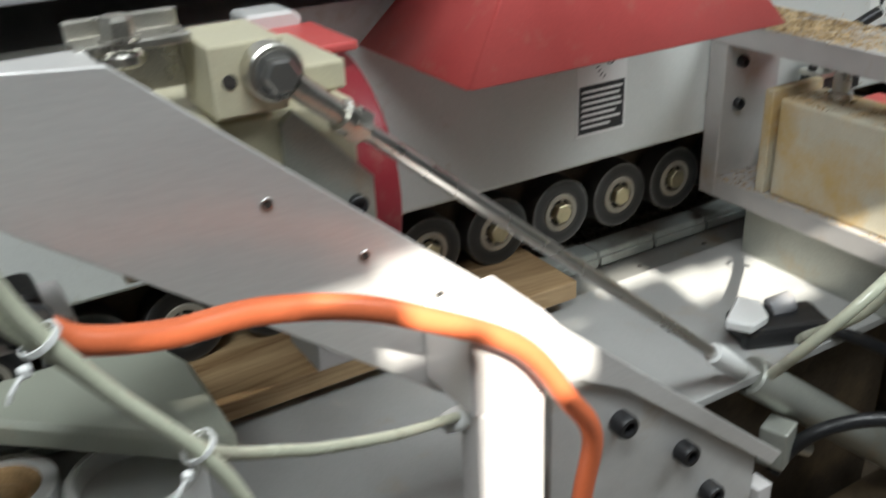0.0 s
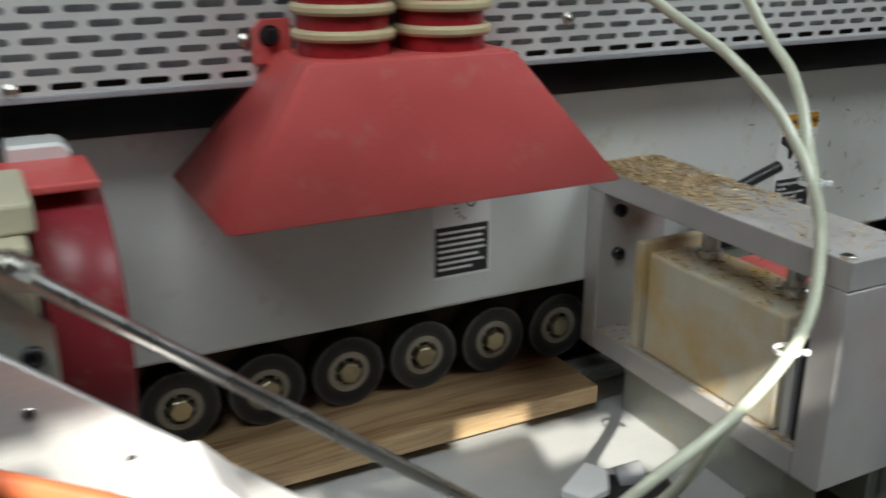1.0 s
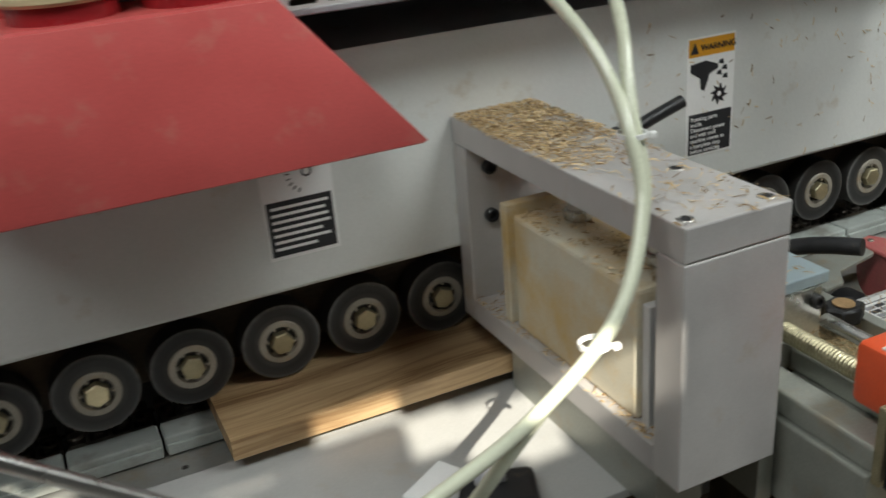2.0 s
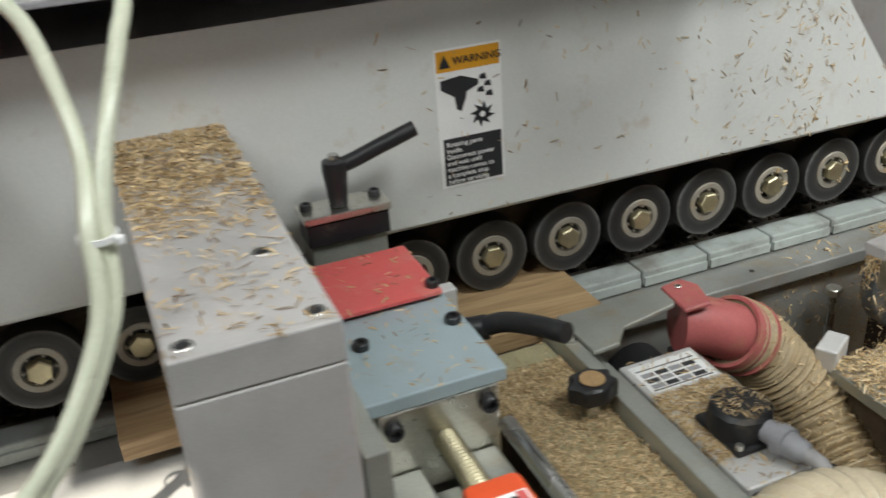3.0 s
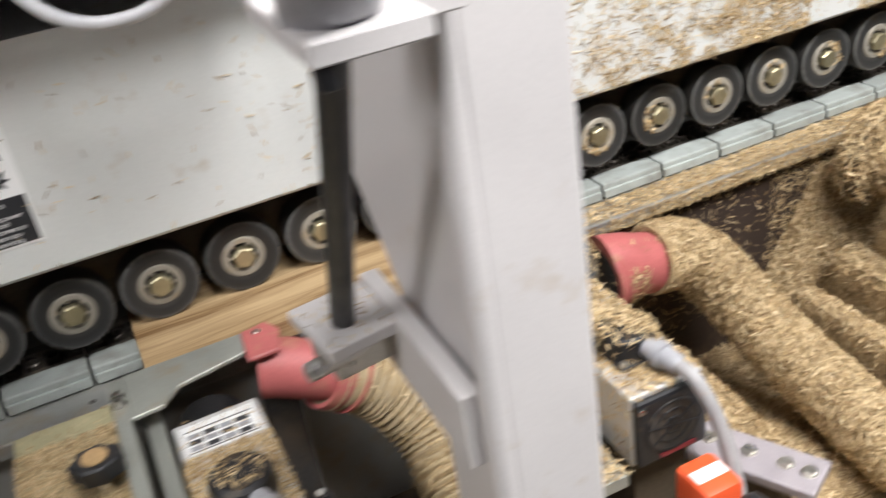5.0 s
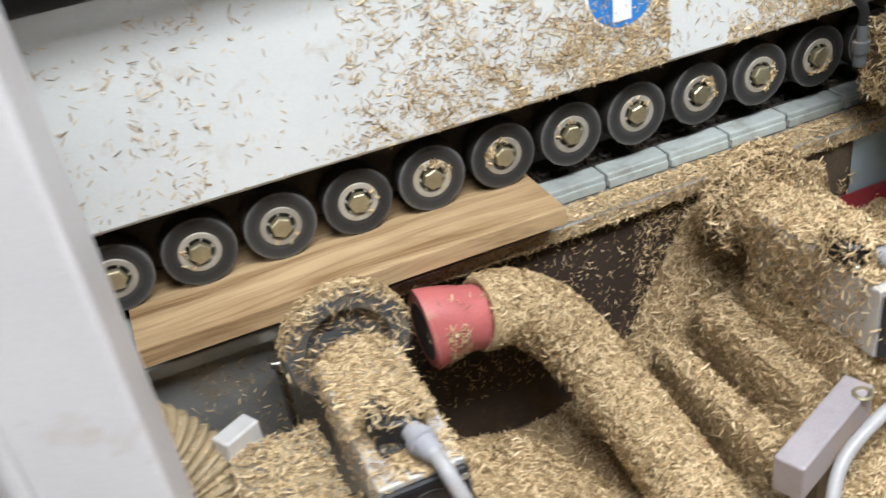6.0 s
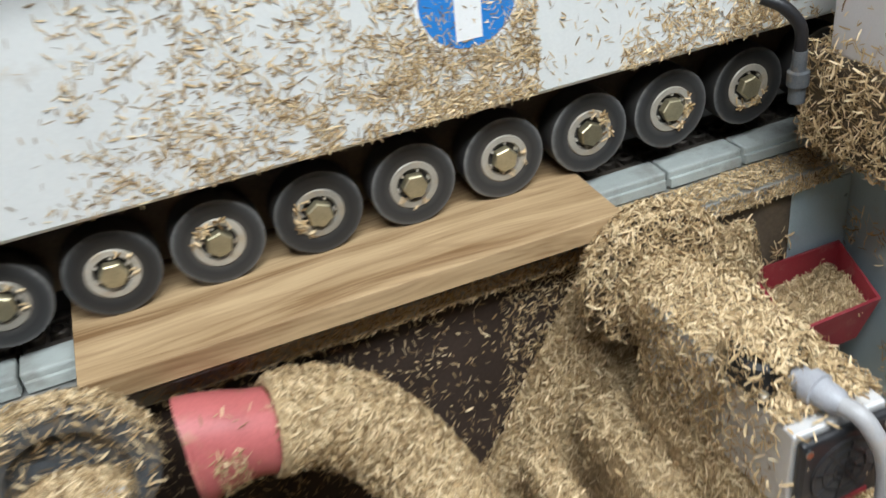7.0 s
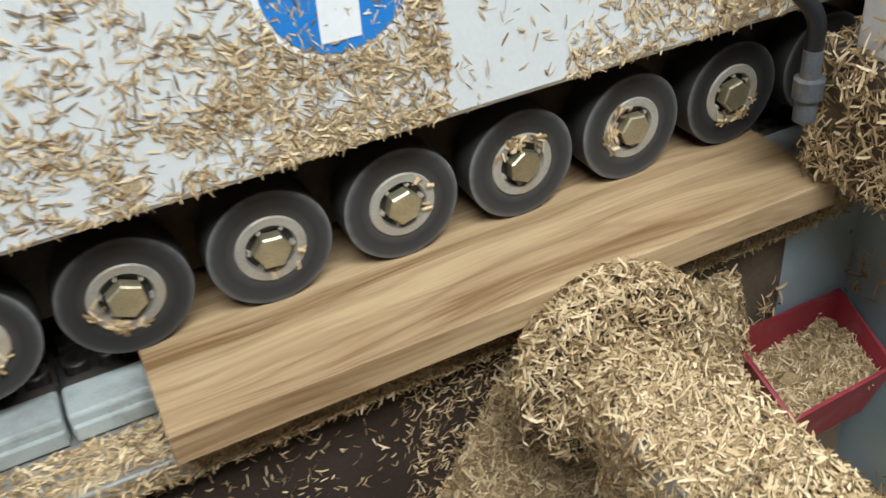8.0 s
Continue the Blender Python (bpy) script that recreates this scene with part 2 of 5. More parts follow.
def wood_material():
    m = bpy.data.materials.new("oak_laminate")
    m.use_nodes = True
    n, l = m.node_tree.nodes, m.node_tree.links
    bsdf = n["Principled BSDF"]
    tc = n.new("ShaderNodeTexCoord")
    warp = n.new("ShaderNodeTexNoise")
    warp.inputs["Scale"].default_value, warp.inputs["Detail"].default_value = 7.0, 2
    mp0 = n.new("ShaderNodeMapping")
    mp0.inputs["Scale"].default_value = (0.5, 1.6, 1.6)
    l.new(tc.outputs["Object"], mp0.inputs[0])
    l.new(mp0.outputs[0], warp.inputs[0])
    mul = n.new("ShaderNodeVectorMath")
    mul.operation = "MULTIPLY_ADD"
    mul.inputs[1].default_value = (0.0, 0.06, 0.03)
    l.new(warp.outputs["Color"], mul.inputs[0])
    l.new(tc.outputs["Object"], mul.inputs[2])
    mp = n.new("ShaderNodeMapping")
    mp.inputs["Scale"].default_value = (0.04, 1, 1)
    l.new(mul.outputs[0], mp.inputs[0])
    g1 = n.new("ShaderNodeTexNoise")
    g1.inputs["Scale"].default_value, g1.inputs["Detail"].default_value = 60, 6
    g2 = n.new("ShaderNodeTexNoise")
    g2.inputs["Scale"].default_value, g2.inputs["Detail"].default_value = 420, 4
    l.new(mp.outputs[0], g1.inputs[0])
    l.new(mp.outputs[0], g2.inputs[0])
    mix = n.new("ShaderNodeMath")
    mix.operation = "MULTIPLY_ADD"
    mix.inputs[1].default_value = 0.5
    l.new(g2.outputs[0], mix.inputs[0])
    l.new(g1.outputs[0], mix.inputs[2])
    ramp = n.new("ShaderNodeValToRGB")
    e = ramp.color_ramp.elements
    e[0].position, e[0].color = 0.52, (0.20, 0.11, 0.046, 1)
    e[1].position, e[1].color = 0.92, (0.53, 0.375, 0.21, 1)
    mid = e.new(0.70)
    mid.color = (0.39, 0.262, 0.138, 1)
    l.new(mix.outputs[0], ramp.inputs[0])
    # broad wavy growth lines
    bend = n.new("ShaderNodeVectorMath")
    bend.operation = "MULTIPLY_ADD"
    bend.inputs[1].default_value = (0.0, 0.10, 0.0)
    slow = n.new("ShaderNodeTexNoise")
    slow.inputs["Scale"].default_value, slow.inputs["Detail"].default_value = 8.0, 1
    l.new(mp0.outputs[0], slow.inputs[0])
    l.new(slow.outputs["Color"], bend.inputs[0])
    l.new(tc.outputs["Object"], bend.inputs[2])
    mp3 = n.new("ShaderNodeMapping")
    mp3.inputs["Scale"].default_value = (0.05, 1, 0.6)
    l.new(bend.outputs[0], mp3.inputs[0])
    g3 = n.new("ShaderNodeTexNoise")
    g3.inputs["Scale"].default_value, g3.inputs["Detail"].default_value = 95, 3
    l.new(mp3.outputs[0], g3.inputs[0])
    vein = n.new("ShaderNodeMapRange")
    vein.inputs[1].default_value, vein.inputs[2].default_value = 0.52, 0.68
    vein.inputs[4].default_value = 0.5
    l.new(g3.outputs[0], vein.inputs[0])
    mixv = n.new("ShaderNodeMixRGB")
    mixv.inputs[2].default_value = (0.20, 0.105, 0.045, 1)
    l.new(vein.outputs[0], mixv.inputs[0])
    l.new(ramp.outputs[0], mixv.inputs[1])
    l.new(mixv.outputs[0], bsdf.inputs["Base Color"])
    bsdf.inputs["Roughness"].default_value = 0.5
    bp = n.new("ShaderNodeBump")
    bp.inputs["Strength"].default_value, bp.inputs["Distance"].default_value = 0.2, 0.0004
    l.new(g2.outputs[0], bp.inputs["Height"])
    l.new(bp.outputs[0], bsdf.inputs["Normal"])
    return m


M["wood"] = wood_material()


# ---- building helpers ----
def thing(name, at, label, category, group="", kind=""):
    ob = new(name)
    ob.empty_display_size = 0.02
    ob.location = at
    return tagged(ob, label, category, group, kind)


def base_of(ob):
    while ob.parent:
        ob = ob.parent
    return Vector(ob.location)


def part(name, bm, material, parent=None, label="", smooth=False):
    me = bpy.data.meshes.new(name)
    if parent:
        bmesh.ops.translate(bm, verts=bm.verts, vec=-base_of(parent))
    bm.to_mesh(me)
    bm.free()
    if smooth:
        me.polygons.foreach_set("use_smooth", [True] * len(me.polygons))
        me.set_sharp_from_angle(angle=radians(35))
    me.materials.append(M[material] if isinstance(material, str) else material)
    ob = new(name, me)
    if parent:
        ob.parent = parent
    if label:
        tagged(ob, label)
    return ob


def single(name, bm, material, label, category, group="", kind="", smooth=False):
    vs = [v.co.copy() for v in bm.verts]
    lo = Vector([min(v[i] for v in vs) for i in range(3)])
    hi = Vector([max(v[i] for v in vs) for i in range(3)])
    at = Vector(((lo.x + hi.x) / 2, (lo.y + hi.y) / 2, lo.z))
    bmesh.ops.translate(bm, verts=bm.verts, vec=-at)
    ob = part(name, bm, material, None, "", smooth)
    ob.location = at
    return tagged(ob, label, category, group, kind)


def box(x0, x1, y0, y1, z0, z1, bevel=0.001, turn=0.0, bm=None, tilt=None):
    b = bmesh.new()
    r = bmesh.ops.create_cube(b, size=1)
    bmesh.ops.scale(b, verts=b.verts, vec=(x1 - x0, y1 - y0, z1 - z0))
    if bevel:
        bmesh.ops.bevel(b, geom=b.edges[:], offset=bevel, segments=2, affect="EDGES", profile=0.5)
    mtx = Matrix.Translation(((x0 + x1) / 2, (y0 + y1) / 2, (z0 + z1) / 2)) @ pose(0, 0, 0, 0, 0, turn)
    if tilt:
        mtx = mtx @ pose(0, 0, 0, *tilt)
    bmesh.ops.transform(b, matrix=mtx, verts=b.verts)
    return merge(bm, b)


def merge(bm, b):
    if bm is None:
        return b
    me = bpy.data.meshes.new("joint")
    b.to_mesh(me)
    b.free()
    bm.from_mesh(me)
    bpy.data.meshes.remove(me)
    return bm


def lathe(p0, p1, profile, seg=32, bm=None, phase=0.0):
    """A turned solid: profile rows (distance along the axis from p0 in metres, radius)."""
    p0, p1 = Vector(p0), Vector(p1)
    q = (p1 - p0).to_track_quat("Z", "Y").to_matrix().to_4x4()
    b = bmesh.new()
    rings = []
    for d, r in profile:
        if r <= 1e-6:
            rings.append([b.verts.new((0, 0, d))])
        else:
            rings.append([b.verts.new((r * math.cos(phase + 2 * math.pi * i / seg), r * math.sin(phase + 2 * math.pi * i / seg), d)) for i in range(seg)])
    for a, c in zip(rings, rings[1:]):
        for i in range(seg):
            j = (i + 1) % seg
            if len(a) == 1 and len(c) == 1:
                continue
            if len(a) == 1:
                b.faces.new((a[0], c[j], c[i]))
            elif len(c) == 1:
                b.faces.new((a[i], a[j], c[0]))
            else:
                b.faces.new((a[i], a[j], c[j], c[i]))
    bmesh.ops.transform(b, matrix=Matrix.Translation(p0) @ q, verts=b.verts)
    bmesh.ops.recalc_face_normals(b, faces=b.faces[:])
    return merge(bm, b)


def rod(p0, p1, r, seg=20, bm=None, edge=0.12, phase=0.0):
    h = (Vector(p1) - Vector(p0)).length
    e = min(edge * r, h * 0.3)
    return lathe(p0, p1, [(0, 0), (0, r - e), (e, r), (h - e, r), (h, r - e), (h, 0)], seg, bm, phase)


def ring(p0, p1, r_out, r_in, seg=36, bm=None):
    h = (Vector(p1) - Vector(p0)).length
    e = min(0.0012, h * 0.3)
    return lathe(p0, p1, [(0, r_in), (0, r_out - e), (e, r_out), (h - e, r_out), (h, r_out - e), (h, r_in), (0, r_in)], seg, bm)


def prism(points, axis, a, b_, bevel=0.0008, bm=None):
    """A plate: an outline in the plane across the axis, from a to b_ along it."""
    b = bmesh.new()

    def put(u, v, w):
        return {"x": (w, u, v), "y": (u, w, v), "z": (u, v, w)}[axis]
    lo = [b.verts.new(put(u, v, a)) for u, v in points]
    hi = [b.verts.new(put(u, v, b_)) for u, v in points]
    b.faces.new(lo)
    b.faces.new(hi)
    for i in range(len(points)):
        j = (i + 1) % len(points)
        b.faces.new((lo[i], lo[j], hi[j], hi[i]))
    bmesh.ops.recalc_face_normals(b, faces=b.faces[:])
    if bevel:
        bmesh.ops.bevel(b, geom=b.edges[:], offset=bevel, segments=1, affect="EDGES")
    return merge(bm, b)


def curve_points(points, step):
    """A smooth line through the points, in even steps."""
    p = [Vector(v) for v in points]
    p = [p[0] * 2 - p[1]] + p + [p[-1] * 2 - p[-2]]
    dense = []
    for i in range(1, len(p) - 2):
        for k in range(40):
            t = k / 40
            a, b, c, d = p[i - 1:i + 3]
            dense.append(0.5 * ((2 * b) + (c - a) * t + (2 * a - 5 * b + 4 * c - d) * t * t + (3 * b - a - 3 * c + d) * t ** 3))
    dense.append(p[-2])
    out, run = [dense[0]], 0.0
    for a, b in zip(dense, dense[1:]):
        run += (b - a).length
        if run >= step:
            out.append(b)
            run = 0.0
    if (out[-1] - dense[-1]).length > step * 0.3:
        out.append(dense[-1])
    return out


def tube(points, radius, step=0.006, seg=16, rib=0.0, pitch=0.008, bm=None):
    """A pipe along a smooth line; rib: height of rings every pitch metres."""
    c = curve_points(points, min(step, pitch / 6) if rib else step)
    b = bmesh.new()
    rings, run = [], 0.0
    up = Vector((0.13, 0.31, 0.94))
    for i, p in enumerate(c):
        d = (c[min(i + 1, len(c) - 1)] - c[max(i - 1, 0)]).normalized()
        if i:
            run += (p - c[i - 1]).length
        u = d.cross(up).normalized()
        v = u.cross(d).normalized()
        up = v
        r = radius
        if rib:
            r += rib * (abs(math.sin(math.pi * run / pitch)) ** 0.8 - 0.5)
        rings.append([b.verts.new(p + u * r * math.cos(2 * math.pi * k / seg) + v * r * math.sin(2 * math.pi * k / seg)) for k in range(seg)])
    for a, e in zip(rings, rings[1:]):
        for k in range(seg):
            j = (k + 1) % seg
            b.faces.new((a[k], a[j], e[j], e[k]))
    b.faces.new(rings[0])
    b.faces.new(rings[-1])
    bmesh.ops.recalc_face_normals(b, faces=b.faces[:])
    return merge(bm, b)


def socket_screw(x, y, z, r=0.0045, parent=None, axis=(0, 0, 1), h=0.005, material="black"):
    p = Vector((x, y, z))
    a = Vector(axis).normalized()
    b = lathe(p, p + a, [(0, 0), (0, r), (h * 0.85, r), (h, r * 0.88), (h, r * 0.55), (h * 0.5, r * 0.5), (h * 0.5, 0)], 16)
    return part("screw", b, material, parent, "", True)


def hex_bolt(x, y, z, r=0.008, parent=None, axis=(0, 0, 1), h=0.006, material="zinc", name="bolt"):
    p = Vector((x, y, z))
    a = Vector(axis).normalized()
    b = lathe(p, p + a * h, [(0, 0), (0, r), (h * 0.8, r), (h, r * 0.86), (h, 0)], 6)
    lathe(p, p + a, [(0, 0), (0, r * 1.25), (h * 0.18, r * 1.25), (h * 0.18, 0)], 20, b)
    return part(name, b, material, parent)


def lever(name, pivot, tip, label, post=0.028, r=0.0075):
    """A clamping lever: a hub on a stud and a bent, tapered grip."""
    pivot, tip = Vector(pivot), Vector(tip)
    t = thing(name, pivot - Vector((0, 0, post)), label, "clamp lever", "clamping levers")
    b = lathe(pivot - Vector((0, 0, post)), pivot + Vector((0, 0, 0.008)), [(0, 0), (0, r * 0.9), (post * 0.5, r * 1.05), (post, r * 1.25), (post + 0.006, r * 1.15), (post + 0.008, 0)], 20)
    part("hub", b, "black", t, "", True)
    d = tip - pivot
    knee = pivot + d * 0.25 - Vector((0, 0, d.length * 0.01))
    part("grip", tube([pivot + d * 0.04, knee, pivot + d * 0.62, tip - d * 0.04, tip], r * 0.78, 0.004, 14), "black", t, "", True)
    part("stud", rod(pivot - Vector((0, 0, post + 0.004)), pivot - Vector((0, 0, post - 0.001)), r * 0.75), "steel", t, "", True)
    part("screw", rod(pivot + Vector((0, 0, 0.007)), pivot + Vector((0, 0, 0.011)), r * 0.55), "steel", t, "", True)
    return t


CHIP_RNG = np.random.default_rng(7)


def flakes(name, pos, nrm, length, label, lift=0.0012, spread=0.5, kind="stuff", width=0.165):
    """Curled shavings lying at the places pos on surfaces with normals nrm, in one mesh."""
    g = CHIP_RNG
    n = len(pos)
    pos, nrm = np.asarray(pos), np.asarray(nrm)
    rand = g.normal(size=(n, 3))
    t = np.cross(nrm, rand)
    t /= np.linalg.norm(t, axis=1)[:, None] + 1e-9
    t = t + nrm * g.normal(0, spread * 0.5, n)[:, None]
    t /= np.linalg.norm(t, axis=1)[:, None]
    s = np.cross(nrm, t)
    s /= np.linalg.norm(s, axis=1)[:, None] + 1e-9
    up = np.cross(t, s) * np.where(g.random(n) < 0.5, 1.0, 1.6)[:, None]
    ln = length * 1.15 * g.uniform(0.5, 1.4, n)[:, None]
    wd = length * width * g.uniform(0.5, 1.4, n)[:, None]
    curl = ln * g.uniform(-0.05, 0.12, n)[:, None]
    s = s + up * g.normal(0, 0.35, n)[:, None]
    c = pos + nrm * (lift * g.uniform(0.3, 1.6, n))[:, None]
    v = np.empty((n, 6, 3))
    for i, (a, k) in enumerate(((-0.5, 0.0), (0.0, 1.0), (0.5, 0.0))):
        m = c + t * ln * a + up * curl * k
        w = wd * (1.0 if i == 1 else 0.6)
        v[:, 2 * i] = m - s * w * 0.5
        v[:, 2 * i + 1] = m + s * w * 0.5
    base = (np.arange(n) * 6)[:, None]
    f = np.concatenate([base + [0, 1, 3, 2], base + [2, 3, 5, 4]])
    at = v.reshape(-1, 3).mean(axis=0)
    me = bpy.data.meshes.new(name)
    me.from_pydata((v.reshape(-1, 3) - at).tolist(), [], f.tolist())
    me.materials.append(M["chip"])
    ob = new(name, me)
    ob.location = at
    return tagged(ob, label, "wood shavings", "", kind)


def on_mesh(obs, count, keep=None, face=None):
    """Random places on meshes, with normals; keep(p, n): chance between 0 and 1 by place."""
    bpy.context.view_layer.update()
    tri_p, tri_n = [], []
    for ob in obs:
        me = ob.data
        me.calc_loop_triangles()
        mw = np.array(ob.matrix_world)
        co = np.empty(len(me.vertices) * 3)
        me.vertices.foreach_get("co", co)
        co = co.reshape(-1, 3) @ mw[:3, :3].T + mw[:3, 3]
        idx = np.empty(len(me.loop_triangles) * 3, dtype=int)
        me.loop_triangles.foreach_get("vertices", idx)
        tri_p.append(co[idx.reshape(-1, 3)])
    tp = np.concatenate(tri_p)
    nr = np.cross(tp[:, 1] - tp[:, 0], tp[:, 2] - tp[:, 0])
    area = np.linalg.norm(nr, axis=1) / 2
    nr /= (2 * area + 1e-12)[:, None]
    if face is not None:
        area = area * face(nr)
    pick = CHIP_RNG.choice(len(tp), size=count, p=area / area.sum())
    u, w = CHIP_RNG.random(count), CHIP_RNG.random(count)
    sw = u + w > 1
    u[sw], w[sw] = 1 - u[sw], 1 - w[sw]
    p = tp[pick, 0] + (tp[pick, 1] - tp[pick, 0]) * u[:, None] + (tp[pick, 2] - tp[pick, 0]) * w[:, None]
    n = nr[pick]
    if keep is not None:
        k = CHIP_RNG.random(count) < keep(p, n)
        p, n = p[k], n[k]
    return p, n


def patch(p, cell, seed=0.0):
    """Soft clumps: a value of about 0 to 1 at each place."""
    return np.array([noise.noise(Vector(q) / cell + Vector((seed, seed, seed))) for q in p]) * 0.9 + 0.5


def words(text, size, x, y, z, material, parent, name="lettering", depth=0.0003, align="LEFT"):
    cu = bpy.data.curves.new("lettering", "FONT")
    cu.body, cu.size, cu.align_x = text, size, align
    cu.extrude = depth
    tmp = new("lettering_source", cu)
    bpy.context.view_layer.update()
    me = bpy.data.meshes.new_from_object(tmp.evaluated_get(bpy.context.evaluated_depsgraph_get()))
    bpy.data.objects.remove(tmp)
    bpy.data.curves.remove(cu)
    bm = bmesh.new()
    bm.from_mesh(me)
    bpy.data.meshes.remove(me)
    bmesh.ops.transform(bm, matrix=pose(x, y, z, 90, 0, 0), verts=bm.verts)
    return part(name, bm, material, parent)


# ---- the setting ----
single("floor", box(-4, 4, -2.0, 3, -0.1, 0, 0), "concrete", "grey concrete workshop floor", "floor", "", "structure")
single("ceiling", box(-4, 4, -2.0, 3, 3.4, 3.5, 0), "plaster", "grey painted workshop ceiling", "ceiling", "", "structure")
single("wall_back", box(-4, 4, 2.9, 3.0, 0, 3.4, 0), "plaster", "grey painted workshop wall", "wall", "", "structure")
single("wall_left", box(-4.1, -4.0, -2.0, 3, 0, 3.5, 0), "plaster", "grey painted workshop wall", "wall", "", "structure")
single("wall_right", box(4.0, 4.1, -2.0, 3, 0, 3.5, 0), "plaster", "grey painted workshop wall", "wall", "", "structure")
# Unseen wall added to mask the sun; its slots shape the lit patches.
WALL_Y = -2.0
reach = (-0.27 - WALL_Y) / SUN_DIR.y
OX, OZ = -reach * SUN_DIR.x, -reach * SUN_DIR.z
SUN_SLOTS = [(-0.91, -0.835, 1.086, 1.104), (-0.835, -0.79, 1.088, 1.116), (-0.79, -0.745, 1.046, 1.124), (-0.745, -0.70, 0.90, 1.11), (-0.70, -0.635, 0.985, 1.062),
            (-0.62, -0.54, 1.032, 1.05), (-0.508, -0.432, 1.052, 1.094), (-0.432, -0.388, 1.005, 1.064), (-0.388, -0.345, 0.976, 1.058),
            (-0.345, -0.305, 0.966, 1.05), (-0.305, -0.280, 0.985, 1.046)]
SUN_SLOTS = [(x0 + OX, x1 + OX, z0 + OZ, z1 + OZ) for x0, x1, z0, z1 in SUN_SLOTS]
xs = sorted({-4.0, 4.0, *[v for o in SUN_SLOTS for v in o[:2]]})
zs = sorted({0.0, 3.4, *[v for o in SUN_SLOTS for v in o[2:]]})
wf = bmesh.new()
for xa, xb in zip(xs, xs[1:]):
    for za, zb in zip(zs, zs[1:]):
        if not any(o[0] <= (xa + xb) / 2 <= o[1] and o[2] <= (za + zb) / 2 <= o[3] for o in SUN_SLOTS):
            box(xa, xb, WALL_Y - 0.02, WALL_Y, za, zb, 0, 0, wf)
single("wall_front", wf, "plaster", "unseen grey wall, added with slots that shape the sun patches", "wall", "", "structure")
# Unseen housings made up to go with the added lamps.
for lx, ly, ll, lw in FILL_LAMPS:
    lum = thing("fill_lamp_housing", (lx, ly, LUM_Z), "unseen white lamp housing on two rods, added with the fill light", "ceiling light", "ceiling lights")
    part("housing", box(lx - ll / 2, lx + ll / 2, ly - 0.25, ly + 0.25, LUM_Z, LUM_Z + 0.05, 0.004), "white", lum)
    for dx in (-0.4, 0.4):
        part("hanger", rod((lx + dx, ly, LUM_Z + 0.05), (lx + dx, ly, 3.4), 0.006, 10), "steel", lum)

# ---- machine base, chain and panel ----
base = thing("edge_banding_machine", (0, 0.1, 0), "dark dusty edge banding machine bed with a steel guide rail", "machine")
part("bed", box(-1.6, 1.5, -0.52, 0.5, 0.0, 0.64, 0.004), "bed", base, "dark brown dusty machine bed")
part("front_wall", box(-1.6, 0.4195, -0.030, 0.03, 0.64, 0.868, 0.002), "rail", base, "scuffed grey painted wall below the rail")
part("rail_wall", box(0.42, 1.5, -0.030, 0.03, 0.64, 0.868, 0.002), "bank", base, "red-brown wall below the rail, panel shade put into its colour")
part("guide_rail", box(-1.6, 1.5, -0.043, 0.075, 0.868, 0.882, 0.0015), "rail", base, "scratched steel guide rail")
for i in range(24):
    part("screw", rod((-1.0 + i * 0.09, -0.026, 0.881), (-1.0 + i * 0.09, -0.026, 0.8825), 0.0028, 12), "dark", base)

PITCH, SPEED = 0.075, 0.1855
chain = thing("conveyor_chain", (0, 0.02, 0.883), "conveyor chain with pale grey rubber pads", "conveyor chain")
pad_mesh = None
for i in range(-34, 17):
    x = i * PITCH + 0.0435
    if pad_mesh is None:
        b = box(0.001, PITCH - 0.001, -0.004, 0.022, 0.884, 0.9, 0.002)
        box(0.002, PITCH - 0.002, -0.0065, -0.003, 0.884, 0.8935, 0.001, 0, b)
        ob = part("pad", b, "pad", chain)
        pad_mesh = ob.data
        b = box(0.003, PITCH - 0.003, 0.024, 0.034, 0.884, 0.8955, 0.001)
        box(0.003, PITCH - 0.003, 0.062, 0.075, 0.884, 0.8955, 0.001, 0, b)
        box(0.005, PITCH - 0.005, 0.034, 0.062, 0.884, 0.889, 0, 0, b)
        for k in range(4):
            ring((0.011 + k * 0.0178, 0.048, 0.888), (0.011 + k * 0.0178, 0.048, 0.8965), 0.0078, 0.0042, 16, b)
            box(0.018 + k * 0.0178, 0.0215 + k * 0.0178, 0.034, 0.062, 0.889, 0.894, 0.0006, 0, b)
        ob2 = part("chain_link", b, "chain", chain)
        link_mesh = ob2.data
    else:
        ob, ob2 = new("pad", pad_mesh), new("chain_link", link_mesh)
        ob.parent = ob2.parent = chain
    ob.location.x = ob2.location.x = x

panel_at = Vector((-0.201, 0.117, 0.9002))
panel = thing("wood_panel", panel_at, "light oak laminate panel riding on the conveyor", "panel")
part("board", box(-0.402, 0, -0.0652, 0.30, 0.9002, 0.918, 0.0005), "wood", panel)
part("edge_band", box(-0.402, 0, -0.0662, -0.0653, 0.9002, 0.918, 0.0003), "wood", panel, "thin glued oak edge band")

# ---- pressure beam with its rollers ----
beam = thing("pressure_beam", (0, 0.05, 1.007), "pale grey sheet metal pressure beam with rubber rollers", "pressure beam")
cov = prism([(-0.019, 1.010), (-0.017, 1.007), (0.0, 1.007), (0.0, 1.0085), (-0.0165, 1.0095), (-0.0175, 1.011), (-0.0175, 1.1885),
             (0.18, 1.198), (0.18, 1.200), (-0.019, 1.190)], "x", -1.6, 1.5, 0)
part("cover", cov, "cover", beam, "pale grey painted sheet cover")
part("core", box(-1.6, 1.5, 0.049, 0.17, 0.925, 1.185, 0.002), "bed", beam)
part("carrier", box(-1.6, 1.5, 0.034, 0.048, 0.958, 1.19, 0.001), "bed", beam)
ROLLERS = []
